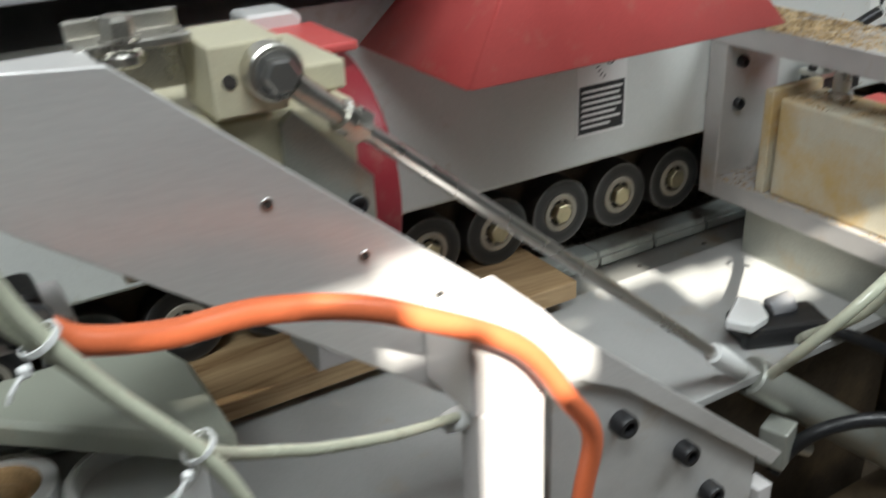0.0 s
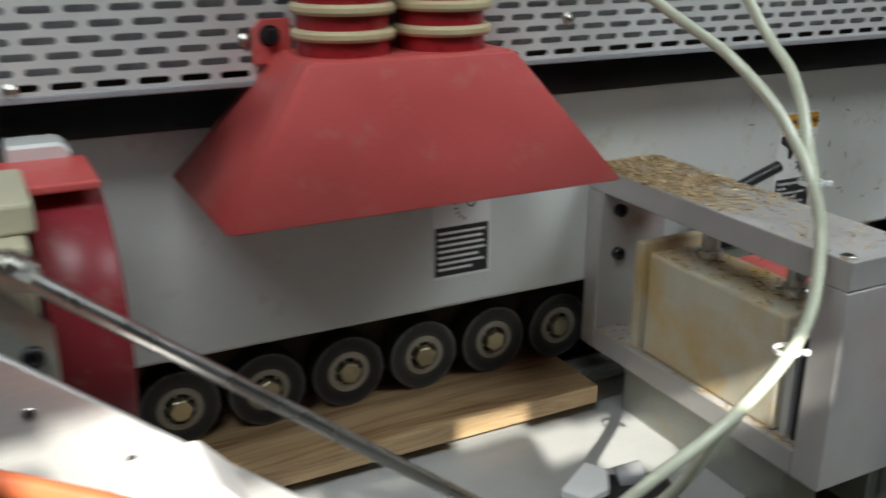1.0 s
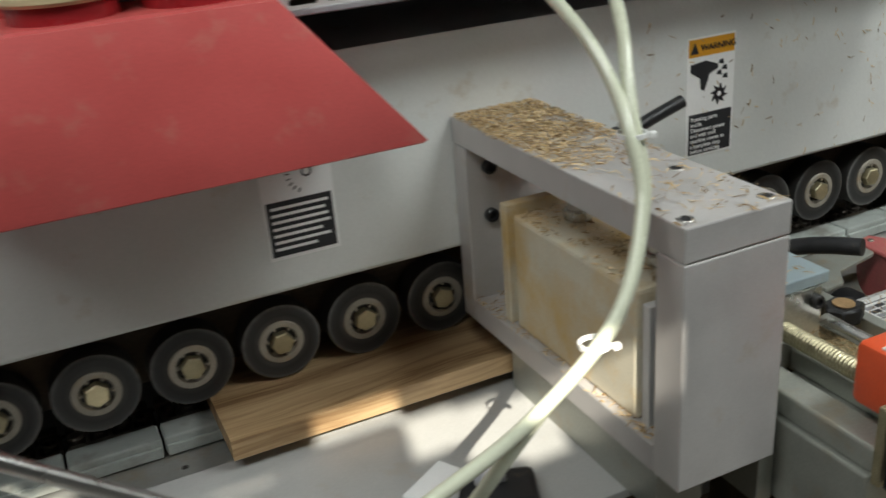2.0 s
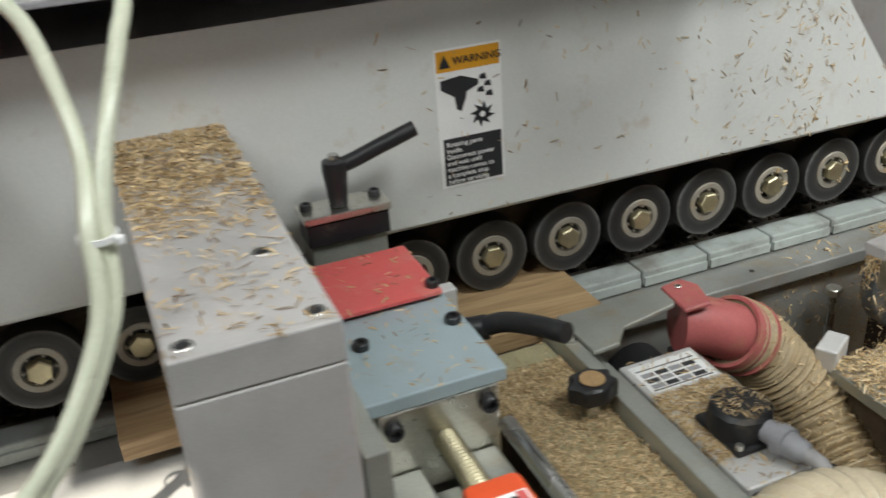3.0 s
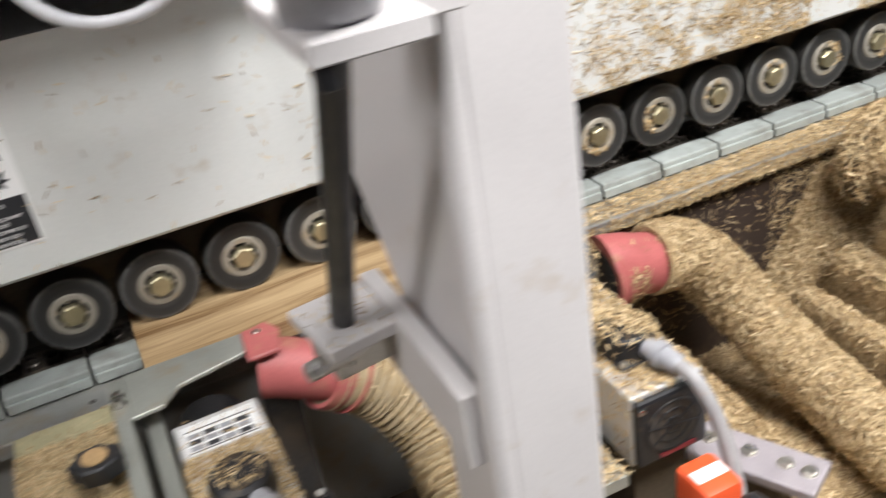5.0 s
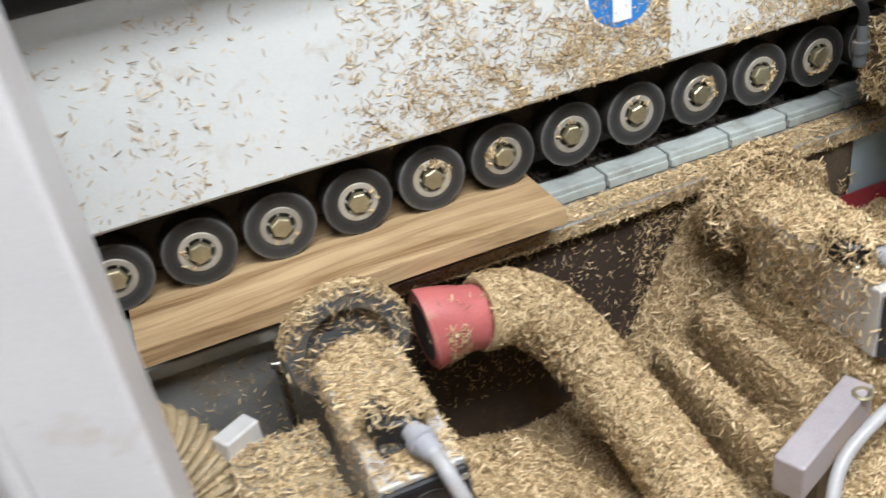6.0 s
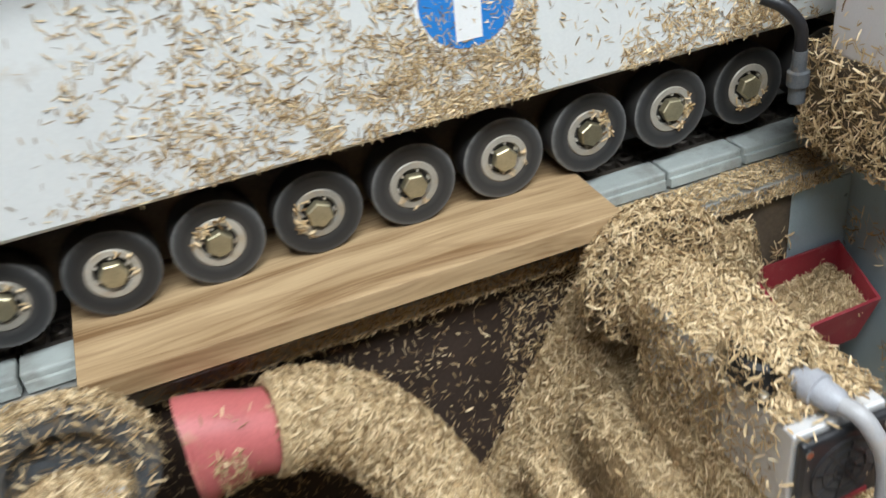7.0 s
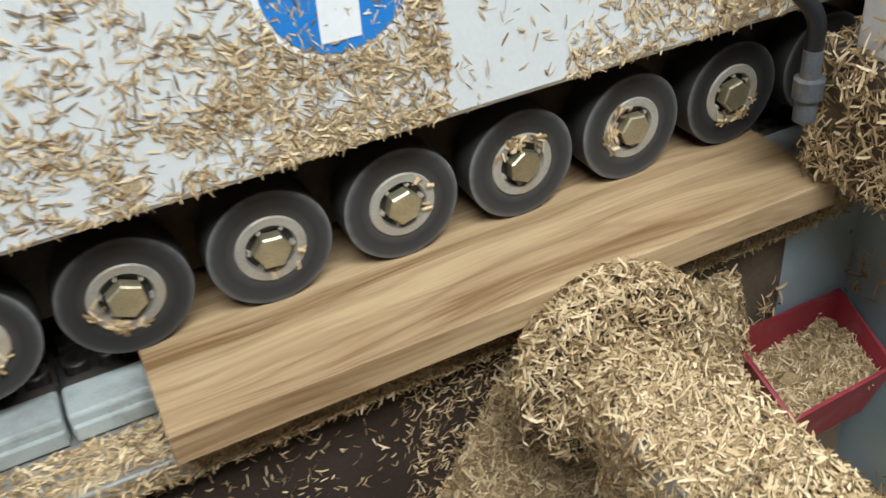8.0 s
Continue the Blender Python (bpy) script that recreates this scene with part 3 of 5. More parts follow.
STUCK = []
for many in (6, 26):
    b = bmesh.new()
    chip_pick = random.Random(many)
    for j in range(many):
        a, q = chip_pick.gauss(-1.6, 0.6), chip_pick.uniform(0.0125, 0.0195)
        u, v, ln = q * math.cos(a), q * math.sin(a), chip_pick.uniform(0.0015, 0.0034)
        box(u - ln, u + ln, -0.0155 + chip_pick.uniform(0, 0.0016), -0.0135, v - 0.0005, v + 0.0005, 0, 0, b, (chip_pick.uniform(-20, 20), chip_pick.uniform(0, 180), chip_pick.uniform(-15, 15)))
    me = bpy.data.meshes.new("stuck_shavings")
    b.to_mesh(me)
    b.free()
    me.materials.append(M["chip"])
    STUCK.append(me)
R, WZ, WY = 0.0338, 0.9522, 0.0165
tyre_mesh = hub_mesh = bolt_mesh = None
for k in range(-14, 16):
    x = k * PITCH
    if tyre_mesh is None:
        o = Vector((0, 0, 0))
        b = lathe((0, 0.016, 0), (0, -0.016, 0), [(0.004, 0.019), (0.004, R - 0.002), (0.006, R), (0.0274, R), (0.0283, R - 0.0004), (0.0287, R - 0.0013), (0.0287, 0.0245), (0.0280, 0.0225), (0.0280, 0.0190), (0.0250, 0.0140), (0.0250, 0.0080), (0.006, 0.0080)], 48)
        me = bpy.data.meshes.new("roller")
        b.to_mesh(me)
        b.free()
        me.polygons.foreach_set("use_smooth", [True] * len(me.polygons))
        me.set_sharp_from_angle(angle=radians(40))
        me.materials.append(M["tyre"])
        tyre_mesh = me
        b = lathe((0, 0.016, 0), (0, -0.016, 0), [(0.0065, 0.0193), (0.0285, 0.0193), (0.0292, 0.0186), (0.0292, 0.0142), (0.0275, 0.0132), (0.0255, 0.0132), (0.0065, 0.0132), (0.0065, 0.0193)], 40)
        for j in range(6):
            a = math.pi * j / 3
            box(0.0125 * math.cos(a) - 0.0011, 0.0125 * math.cos(a) + 0.0011, -0.0125, -0.0090, 0.0118 * math.sin(a) - 0.0011, 0.0118 * math.sin(a) + 0.0011, 0, 0, b)
        me = bpy.data.meshes.new("hub")
        b.to_mesh(me)
        b.free()
        me.polygons.foreach_set("use_smooth", [True] * len(me.polygons))
        me.set_sharp_from_angle(angle=radians(40))
        me.materials.append(M["hub"])
        hub_mesh = me
        b = lathe((0, 0.03, 0), (0, -0.016, 0), [(0, 0), (0, 0.0075), (0.040, 0.0075), (0.040, 0.0102), (0.0465, 0.0102), (0.0475, 0.0092), (0.0475, 0)], 6)
        me = bpy.data.meshes.new("axle_bolt")
        b.to_mesh(me)
        b.free()
        me.materials.append(M["brass"])
        bolt_mesh = me
    w = new("roller", tyre_mesh)
    w.parent = beam
    h = new("hub", hub_mesh)
    h.parent = w
    if k > 3:
        chips = new("stuck_shavings", STUCK[1 if k in (7, 8, 11, 12, 13) else 0])
        chips.parent = w
    a = new("axle_bolt", bolt_mesh)
    a.parent = beam
    rel = Vector((x, WY, WZ)) - Vector(beam.location)
    w.location = rel
    a.location = rel
    a.rotation_euler = (0, (k * 0.71) % 1.05, 0)
    ROLLERS.append((w, rel, x, k))


# ---- enclosure above the beam ----
enc = thing("machine_enclosure", (0, 0.2, 1.24), "machine enclosure with a perforated aluminium grille", "machine enclosure")
b = bmesh.new()
PX, PZ, GY, GZ = 0.0268, 0.0094, -0.075, 1.229
HALF, HR = 0.0078, 0.0025
for r in range(9):
    for c in range(-51, 22):
        x0 = c * PX + (PX / 2 if r % 2 else 0)
        z0 = GZ + 0.003 + r * PZ
        cx, cz = x0 + PX / 2, z0 + PZ / 2
        hole, rim = [], []
        for k in range(12):
            a = 2 * math.pi * (k + 0.5) / 12
            hole.append((cx + (HALF if math.cos(a) > 0 else -HALF) + HR * math.cos(a), cz + HR * math.sin(a)))
        corners = [(x0 + PX, cz), (x0 + PX, z0 + PZ), (cx + HALF, z0 + PZ), (cx - HALF, z0 + PZ), (x0, z0 + PZ), (x0, cz), (x0, z0), (cx - HALF, z0), (cx + HALF, z0), (x0 + PX, z0)]
        vh = [b.verts.new((u, GY, w)) for u, w in hole]
        vi = [b.verts.new((u, GY + 0.0015, w)) for u, w in hole]
        vo = [b.verts.new((u, GY, w)) for u, w in corners]
        for k in range(12):
            b.faces.new((vh[k], vh[(k + 1) % 12], vi[(k + 1) % 12], vi[k]))
        pairs = [(0, 0), (1, 1), (2, 2), (3, 3), (4, 4), (5, 5), (6, 5), (7, 6), (8, 7), (9, 8), (10, 9), (11, 0)]
        links = [0, 1, 2, 3, 4, 5, 5, 6, 7, 8, 9, 0]
        for k in range(12):
            o0, o1 = links[k], links[(k + 1) % 12]
            if o0 == o1:
                b.faces.new((vh[k], vo[o0], vh[(k + 1) % 12]))
            else:
                b.faces.new((vh[k], vo[o0], vo[o1], vh[(k + 1) % 12]))
part("grille", b, "alu", enc, "perforated aluminium grille with long slots")
part("liner", box(-1.36, 0.58, -0.058, -0.056, 1.236, 1.3166, 0), "grey", enc, "grey sheet liner behind the grille")
part("upper_panel", box(-1.36, 0.60, -0.076, -0.072, 1.3166, 1.75, 0), "alu_dull", enc)
part("lip", box(-1.36, 0.60, -0.0765, -0.070, 1.2275, 1.232, 0.001), "grey", enc)
# Near-black colour gives the gap below the grille its shade.
part("inner_wall", box(-1.4, 1.3, 0.0, 0.02, 1.215, 1.75, 0), "dark", enc)
part("roof", box(-1.4, 1.3, -0.075, 0.5, 1.75, 1.77, 0), "dark", enc)
part("front_skirt", box(0.60, 1.3, -0.076, -0.07, 1.2275, 1.75, 0.001), "dark", enc)
for gx, gz in ((-0.77, 1.236), (-0.622, 1.259), (-0.36, 1.262)):
    part("screw", lathe((gx, GY, gz), (gx, GY - 0.004, gz), [(0, 0), (0, 0.005), (0.002, 0.0045), (0.004, 0.002), (0.004, 0)], 16), "zinc", enc, "", True)
part("cable", tube([(0.02, -0.085, 1.36), (0.048, -0.115, 1.24), (0.10, -0.122, 1.208), (0.152, -0.115, 1.236), (0.18, -0.085, 1.36)], 0.0045), "lightcable", enc, "", True)

# ---- red extraction hood ----
hood = thing("extraction_hood", (-0.52, -0.1, 1.158), "red sheet metal extraction hood with two hose stubs", "extraction hood")
b = bmesh.new()
lo = [(-0.669, -0.178, 1.158), (-0.378, -0.178, 1.158), (-0.378, -0.024, 1.158), (-0.669, -0.024, 1.158)]
hi = [(-0.602, -0.149, 1.252), (-0.454, -0.149, 1.252), (-0.454, -0.077, 1.252), (-0.602, -0.077, 1.252)]
vl, vh = [b.verts.new(p) for p in lo], [b.verts.new(p) for p in hi]
for i in range(4):
    j = (i + 1) % 4
    b.faces.new((vl[i], vl[j], vh[j], vh[i]))
b.faces.new(vh)
bmesh.ops.recalc_face_normals(b, faces=b.faces[:])
bmesh.ops.bevel(b, geom=[e for e in b.edges if len(e.link_faces) == 2], offset=0.002, segments=2, affect="EDGES")
shell = part("shell", b, "red", hood, "", True)
sol = shell.modifiers.new("thickness", "SOLIDIFY")
sol.thickness = 0.0015
for hx in (-0.566, -0.493):
    stub = part("hose_sleeve", tube([(hx, -0.113, 1.25), (hx, -0.112, 1.30), (hx + 0.004, -0.12, 1.42), (hx + 0.01, -0.13, 1.6)], 0.0305, 0.01, 28), "sleeve", hood, "dark red flexible sleeve", True)
    for k in range(12):
        z = 1.262 + k * 0.0165
        part("rib", lathe((hx, -0.113, z), (hx, -0.113, z + 0.007), [(0, 0.030), (0, 0.033), (0.002, 0.0348), (0.005, 0.0348), (0.007, 0.033), (0.007, 0.030)], 28), "ring", stub, "", True)
part("ear", prism([(-0.619, 1.243), (-0.592, 1.243), (-0.592, 1.273), (-0.612, 1.273), (-0.619, 1.266)], "y", -0.082, -0.079, 0.0005), "red", hood)
hex_bolt(-0.607, -0.082, 1.262, 0.0058, hood, (0, -1, 0), 0.006, "black")

# ---- stickers on the cover ----
CY = -0.0193


def sheet(x0, x1, z0, z1, material, parent, name, lift=0.0):
    return part(name, box(x0, x1, CY - 0.0003 - lift, CY + 0.0002, z0, z1, 0), material, parent)


lab = thing("warning_label", (-0.023, CY, 1.036), "white warning label with amber header and black text block", "warning label")
sheet(-0.051, 0.004, 1.036, 1.148, "label", lab, "sheet")
sheet(-0.0495, 0.0025, 1.1305, 1.1465, "amber", lab, "header", 0.0003)
words("WARNING", 0.0083, -0.0365, CY - 0.0010, 1.1355, "ink", lab, "heading")
part("triangle", prism([(-0.0475, 1.1335), (-0.0385, 1.1335), (-0.043, 1.1435)], "y", CY - 0.0011, CY - 0.0004, 0), "ink", lab)
sheet(-0.0475, 0.002, 1.038, 1.077, "ink", lab, "text_block", 0.0003)
for i, line in enumerate(("Rotating parts", "inside.", "Disconnect power", "and wait until", "machine comes to", "a complete stop", "before servicing.")):
    words(line, 0.0054, -0.0455, CY - 0.0010, 1.0705 - i * 0.0052, "label", lab, "text_line", 0.0002)
part("pictogram", prism([(-0.047, 1.124), (-0.030, 1.126), (-0.016, 1.121), (-0.016, 1.117), (-0.026, 1.113), (-0.027, 1.108), (-0.031, 1.098), (-0.0345, 1.1), (-0.036, 1.110), (-0.047, 1.117)], "y", CY - 0.0009, CY - 0.0004, 0), "ink", lab)
for px, pz in ((-0.012, 1.122), (-0.008, 1.116), (-0.014, 1.112), (-0.007, 1.108)):
    part("fleck", prism([(px - 0.003, pz - 0.001), (px + 0.003, pz - 0.002), (px + 0.002, pz + 0.003), (px - 0.002, pz + 0.002)], "y", CY - 0.0009, CY - 0.0004, 0), "ink", lab)
gear = []
for i in range(16):
    a = 2 * math.pi * i / 16
    rr = 0.0105 if i % 2 else 0.0055
    gear.append((-0.0135 + rr * math.cos(a + (0.25 if i % 2 else 0)), 1.0925 + rr * math.sin(a + (0.25 if i % 2 else 0))))
part("cutter_symbol", prism(gear, "y", CY - 0.0009, CY - 0.0004, 0), "ink", lab)
part("cutter_eye", rod((-0.0135, CY - 0.0004, 1.0925), (-0.0135, CY - 0.0012, 1.0925), 0.0024, 14), "label", lab)

lab2 = thing("dial_label", (-0.423, CY, 1.035), "white label with a dial symbol and dark text block", "instruction label")
sheet(-0.453, -0.395, 1.035, 1.140, "label", lab2, "sheet")
sheet(-0.4505, -0.3975, 1.038, 1.083, "ink", lab2, "text_block", 0.0003)
for i in range(7):
    ln = (0.047, 0.044, 0.046, 0.047, 0.040, 0.046, 0.034)[i]
    sheet(-0.4475, -0.4475 + ln, 1.0765 - i * 0.0056, 1.0788 - i * 0.0056, "label", lab2, "text_bar", 0.0006)
part("knob_symbol", ring((-0.415, CY - 0.0003, 1.103), (-0.415, CY - 0.0008, 1.103), 0.0042, 0.003, 20), "ink", lab2)
for i in range(9):
    a = radians(115 + i * 16)
    part("tick", box(-0.415 + 0.0155 * math.cos(a) - 0.0018, -0.415 + 0.0155 * math.cos(a) + 0.0018, CY - 0.0008, CY - 0.0003, 1.103 + 0.0155 * math.sin(a) - 0.0004, 1.103 + 0.0155 * math.sin(a) + 0.0004, 0, 0, None, (0, -math.degrees(a), 0)), "ink", lab2)

sign = thing("round_sign", (0.725, CY, 1.055), "round blue mandatory sign with white figure", "safety sign")
part("rim", rod((0.725, CY + 0.0002, 1.092), (0.725, CY - 0.0004, 1.092), 0.0385, 48, None, 0), "label", sign)
part("disc", rod((0.725, CY - 0.0003, 1.092), (0.725, CY - 0.0008, 1.092), 0.0355, 48, None, 0), "blue", sign)
part("symbol", prism([(0.7135, 1.063), (0.733, 1.0625), (0.7345, 1.098), (0.729, 1.116), (0.720, 1.116), (0.715, 1.098)], "y", CY - 0.0013, CY - 0.0007, 0), "label", sign)

# ---- end trimming unit: portal frame ----
pf = thing("portal_frame", (-0.25, -0.16, 0.945), "dusty aluminium portal frame strewn with shavings", "machine frame")
f_top = part("top_bar", box(-0.290, -0.213, -0.3145, -0.0205, 1.101, 1.123, 0.0012), "frame", pf)
part("front_leg", box(-0.290, -0.213, -0.3145, -0.289, 0.945, 1.1005, 0.0012), "frame", pf)
part("back_leg", box(-0.290, -0.213, -0.042, -0.021, 0.945, 1.1005, 0.0012), "frame", pf)
f_bot = part("bottom_bar", box(-0.290, -0.213, -0.2885, -0.0425, 0.945, 0.966, 0.0012), "frame", pf)
part("foot", box(-0.272, -0.232, -0.27, -0.07, 0.888, 0.945, 0.001), "greyplate", pf)
for sx, sy in ((-0.231, -0.232), (-0.222, -0.302), (-0.281, -0.303)):
    part("countersink", ring((sx, sy, 1.1228), (sx, sy, 1.1236), 0.0052, 0.0036, 20), "steel", pf)
    part("screw", rod((sx, sy, 1.1226), (sx, sy, 1.1233), 0.0034, 12), "black", pf)
for sz in (1.082, 1.04):
    socket_screw(-0.27, -0.0425, sz, 0.006, pf, (0, -1, 0), 0.006)
blk_o = part("slide_block", box(-0.283, -0.222, -0.262, -0.104, 0.9665, 1.062, 0.003), "ochre", pf, "cream block caked with yellow dust")
part("side_plate", box(-0.285, -0.216, -0.098, -0.088, 0.9665, 1.068, 0.001), "ochre", pf)
part("front_plate", box(-0.282, -0.220, -0.2735, -0.266, 0.9665, 1.055, 0.001), "alu_dull", pf)
part("seal", box(-0.280, -0.222, -0.287, -0.276, 0.9665, 1.05, 0.001), "black", pf)
for gy in (-0.14, -0.235):
    part("guide_pin", rod((-0.247, gy, 1.0625), (-0.247, gy, 1.1005), 0.008, 18), "steel", pf, "", True)
    part("collar", rod((-0.247, gy, 1.0625), (-0.247, gy, 1.071), 0.011, 18), "steel", pf, "", True)

# ---- scraper block beside the portal ----
sb = thing("scraper_block", (-0.15, -0.15, 0.89), "pale blue machined block with a red cover plate", "machine block")
part("mount_plate", box(-0.207, -0.1935, -0.272, -0.046, 0.89, 1.029, 0.001), "greyplate", sb)
part("mount_strip", box(-0.2125, -0.2075, -0.268, -0.05, 0.95, 1.029, 0.0008), "greyplate", sb)
part("body", box(-0.190, -0.108, -0.216, -0.060, 0.945, 1.0145, 0.0015), "greyplate", sb)
top_b = part("top_plate", box(-0.193, -0.106, -0.226, -0.122, 1.015, 1.0245, 0.0012), "blueplate", sb, "pale blue machined plate")
red_b = part("cover_plate", box(-0.200, -0.109, -0.136, -0.062, 1.0275, 1.031, 0.0008), "red", sb, "red painted cover plate")
part("cover_spacer", box(-0.19, -0.118, -0.118, -0.064, 1.015, 1.0272, 0.001), "dark", sb)
for sx, sy in ((-0.196, -0.078), (-0.197, -0.124), (-0.113, -0.128)):
    socket_screw(sx, sy, 1.031, 0.0045, sb)
for sx, sy in ((-0.176, -0.168), (-0.1145, -0.166)):
    socket_screw(sx, sy, 1.0245, 0.0052, sb)
part("nose_plate", box(-0.1075, -0.1035, -0.118, -0.062, 0.97, 1.022, 0.0008), "greyplate", sb)
part("nose", box(-0.1030, -0.088, -0.108, -0.096, 0.965, 1.012, 0.001), "alu_dull", sb)
part("face_plate", box(-0.186, -0.112, -0.2265, -0.2165, 0.955, 1.0145, 0.001), "zinc", sb)
for sx in (-0.178, -0.119):
    socket_screw(sx, -0.2265, 1.004, 0.0055, sb, (0, -1, 0))
part("lead_screw", lathe((-0.147, -0.2265, 0.988), (-0.147, -0.325, 0.988), [(0, 0)] + [(0.0005 + i * 0.0015, 0.0075 if i % 2 else 0.0066) for i in range(64)] + [(0.098, 0)], 18), "brass", sb, "brass threaded spindle")
part("guide_rod", rod((-0.108, -0.2265, 0.985), (-0.108, -0.345, 0.985), 0.0055, 18), "steel", sb, "", True)
part("guide_nut", rod((-0.108, -0.338, 0.985), (-0.108, -0.350, 0.985), 0.0085, 6), "zinc", sb)
for ax in (-0.176, -0.128):
    part("cylinder", box(ax - 0.012, ax + 0.012, -0.345, -0.2275, 0.955, 0.973, 0.002), "greyplate", sb)
part("end_plate", box(-0.190, -0.100, -0.352, -0.3455, 0.95, 1.005, 0.001), "brass", sb)
part("bridge", box(-0.192, -0.108, -0.345, -0.231, 0.890, 0.9545, 0.002), "greyplate", sb)
part("fan_box", box(-0.188, -0.155, -0.405, -0.353, 0.95, 1.015, 0.0015), "black", sb)
for k in range(5):
    part("fan_bar", box(-0.1885, -0.188, -0.399 + k * 0.009, -0.395 + k * 0.009, 0.96, 1.005, 0), "greyplate", sb)
for ch in sb.children:
    ch.location.y -= 0.024
cb = thing("clamp_block", (-0.14, -0.048, 1.0), "dark clamp block on a steel support", "clamp block")
cl = part("clamp_seat", box(-0.172, -0.110, -0.062, -0.036, 1.032, 1.050, 0.001), "black", cb)
part("clamp_cap", box(-0.174, -0.108, -0.064, -0.034, 1.0505, 1.0565, 0.001), "zinc", cb)
for sx in (-0.168, -0.116):
    socket_screw(sx, -0.047, 1.0565, 0.0045, cb)
part("clamp_support", box(-0.17, -0.112, -0.058, -0.03, 0.93, 1.032, 0.001), "greyplate", cb)
lever("clamp_lever", (-0.144, -0.05, 1.085), (-0.082, -0.052, 1.104), "black clamping lever with a bent grip")

ctr = thing("position_counter", (-0.156, -0.352, 0.983), "orange position counter with a white digit window", "counter", "position counters")
part("case", box(-0.172, -0.140, -0.3735, -0.333, 0.983, 1.027, 0.005), "orange", ctr, "", True)
part("window", box(-0.168, -0.144, -0.361, -0.349, 1.0265, 1.0277, 0.0004), "label", ctr)
for i in range(3):
    part("digit", ring((-0.1645 + i * 0.006, -0.355, 1.0275), (-0.1645 + i * 0.006, -0.355, 1.0283), 0.0026, 0.0012, 12), "ink", ctr)
part("last_digit", box(-0.1500, -0.1455, -0.3595, -0.3505, 1.0275, 1.0283, 0), "red", ctr)
hw = thing("hand_wheel", (-0.12, -0.39, 0.98), "black plastic hand wheel on the counter spindle", "hand wheel")
part("knob", lathe((-0.143, -0.368, 0.998), (-0.105, -0.402, 0.988), [(0, 0), (0, 0.009), (0.008, 0.01), (0.009, 0.019), (0.04, 0.0175), (0.046, 0.012), (0.047, 0)], 24), "black", hw, "", True)

lv = thing("clamp_lever", (-0.104, -0.19, 1.0), "black clamping lever lying flat beside the block", "clamp lever", "clamping levers")
part("hub", rod((-0.106, -0.172, 1.004), (-0.086, -0.180, 1.007), 0.0085, 18), "black", lv, "", True)
part("grip", tube([(-0.090, -0.179, 1.007), (-0.080, -0.190, 1.014), (-0.070, -0.212, 1.021), (-0.059, -0.236, 1.025)], 0.0068, 0.004, 14), "black", lv, "", True)

# ---- pre-milling unit one: plate, knob, motor, shoe and hose ----
up = thing("support_plate", (-0.03, -0.2, 0.64), "dusty olive steel plate on a machine column", "machine plate")
pl2 = part("plate", box(-0.069, 0.0075, -0.37, -0.078, 0.897, 0.908, 0.001), "olive", up)
part("column", box(-0.062, 0.004, -0.355, -0.085, 0.64, 0.8965, 0.002), "bed", up)
part("end_bar", box(0.0085, 0.0205, -0.36, -0.072, 0.885, 0.9235, 0.001), "greyplate", up)
part("ledge", prism([(0.021, -0.074), (0.128, -0.074), (0.132, -0.088), (0.115, -0.103), (0.06, -0.114), (0.045, -0.132), (0.021, -0.134)], "z", 0.9225, 0.9265, 0.0006), "greyplate", up)
for by in (-0.088, -0.098):
    hex_bolt(0.0145, by - 0.01, 0.9235, 0.004, up, (0, 0, 1), 0.006, "steel")
kn = thing("star_knob", (-0.008, -0.18, 0.908), "black star knob with an orange cap", "knob")
star = [((0.0205 if i % 2 else 0.0155) * math.cos(math.pi * i / 7), (0.0165 if i % 2 else 0.0145) * math.sin(math.pi * i / 7)) for i in range(14)]
part("grip", prism([(-0.008 + u, -0.18 + v) for u, v in star], "z", 0.924, 0.939, 0.0018), "black", kn, "", True)
part("stem", rod((-0.008, -0.18, 0.908), (-0.008, -0.18, 0.924), 0.007, 14), "steel", kn, "", True)
part("cap", rod((-0.008, -0.18, 0.939), (-0.008, -0.18, 0.9405), 0.0095, 18), "core", kn, "dusty orange-brown cap", True)


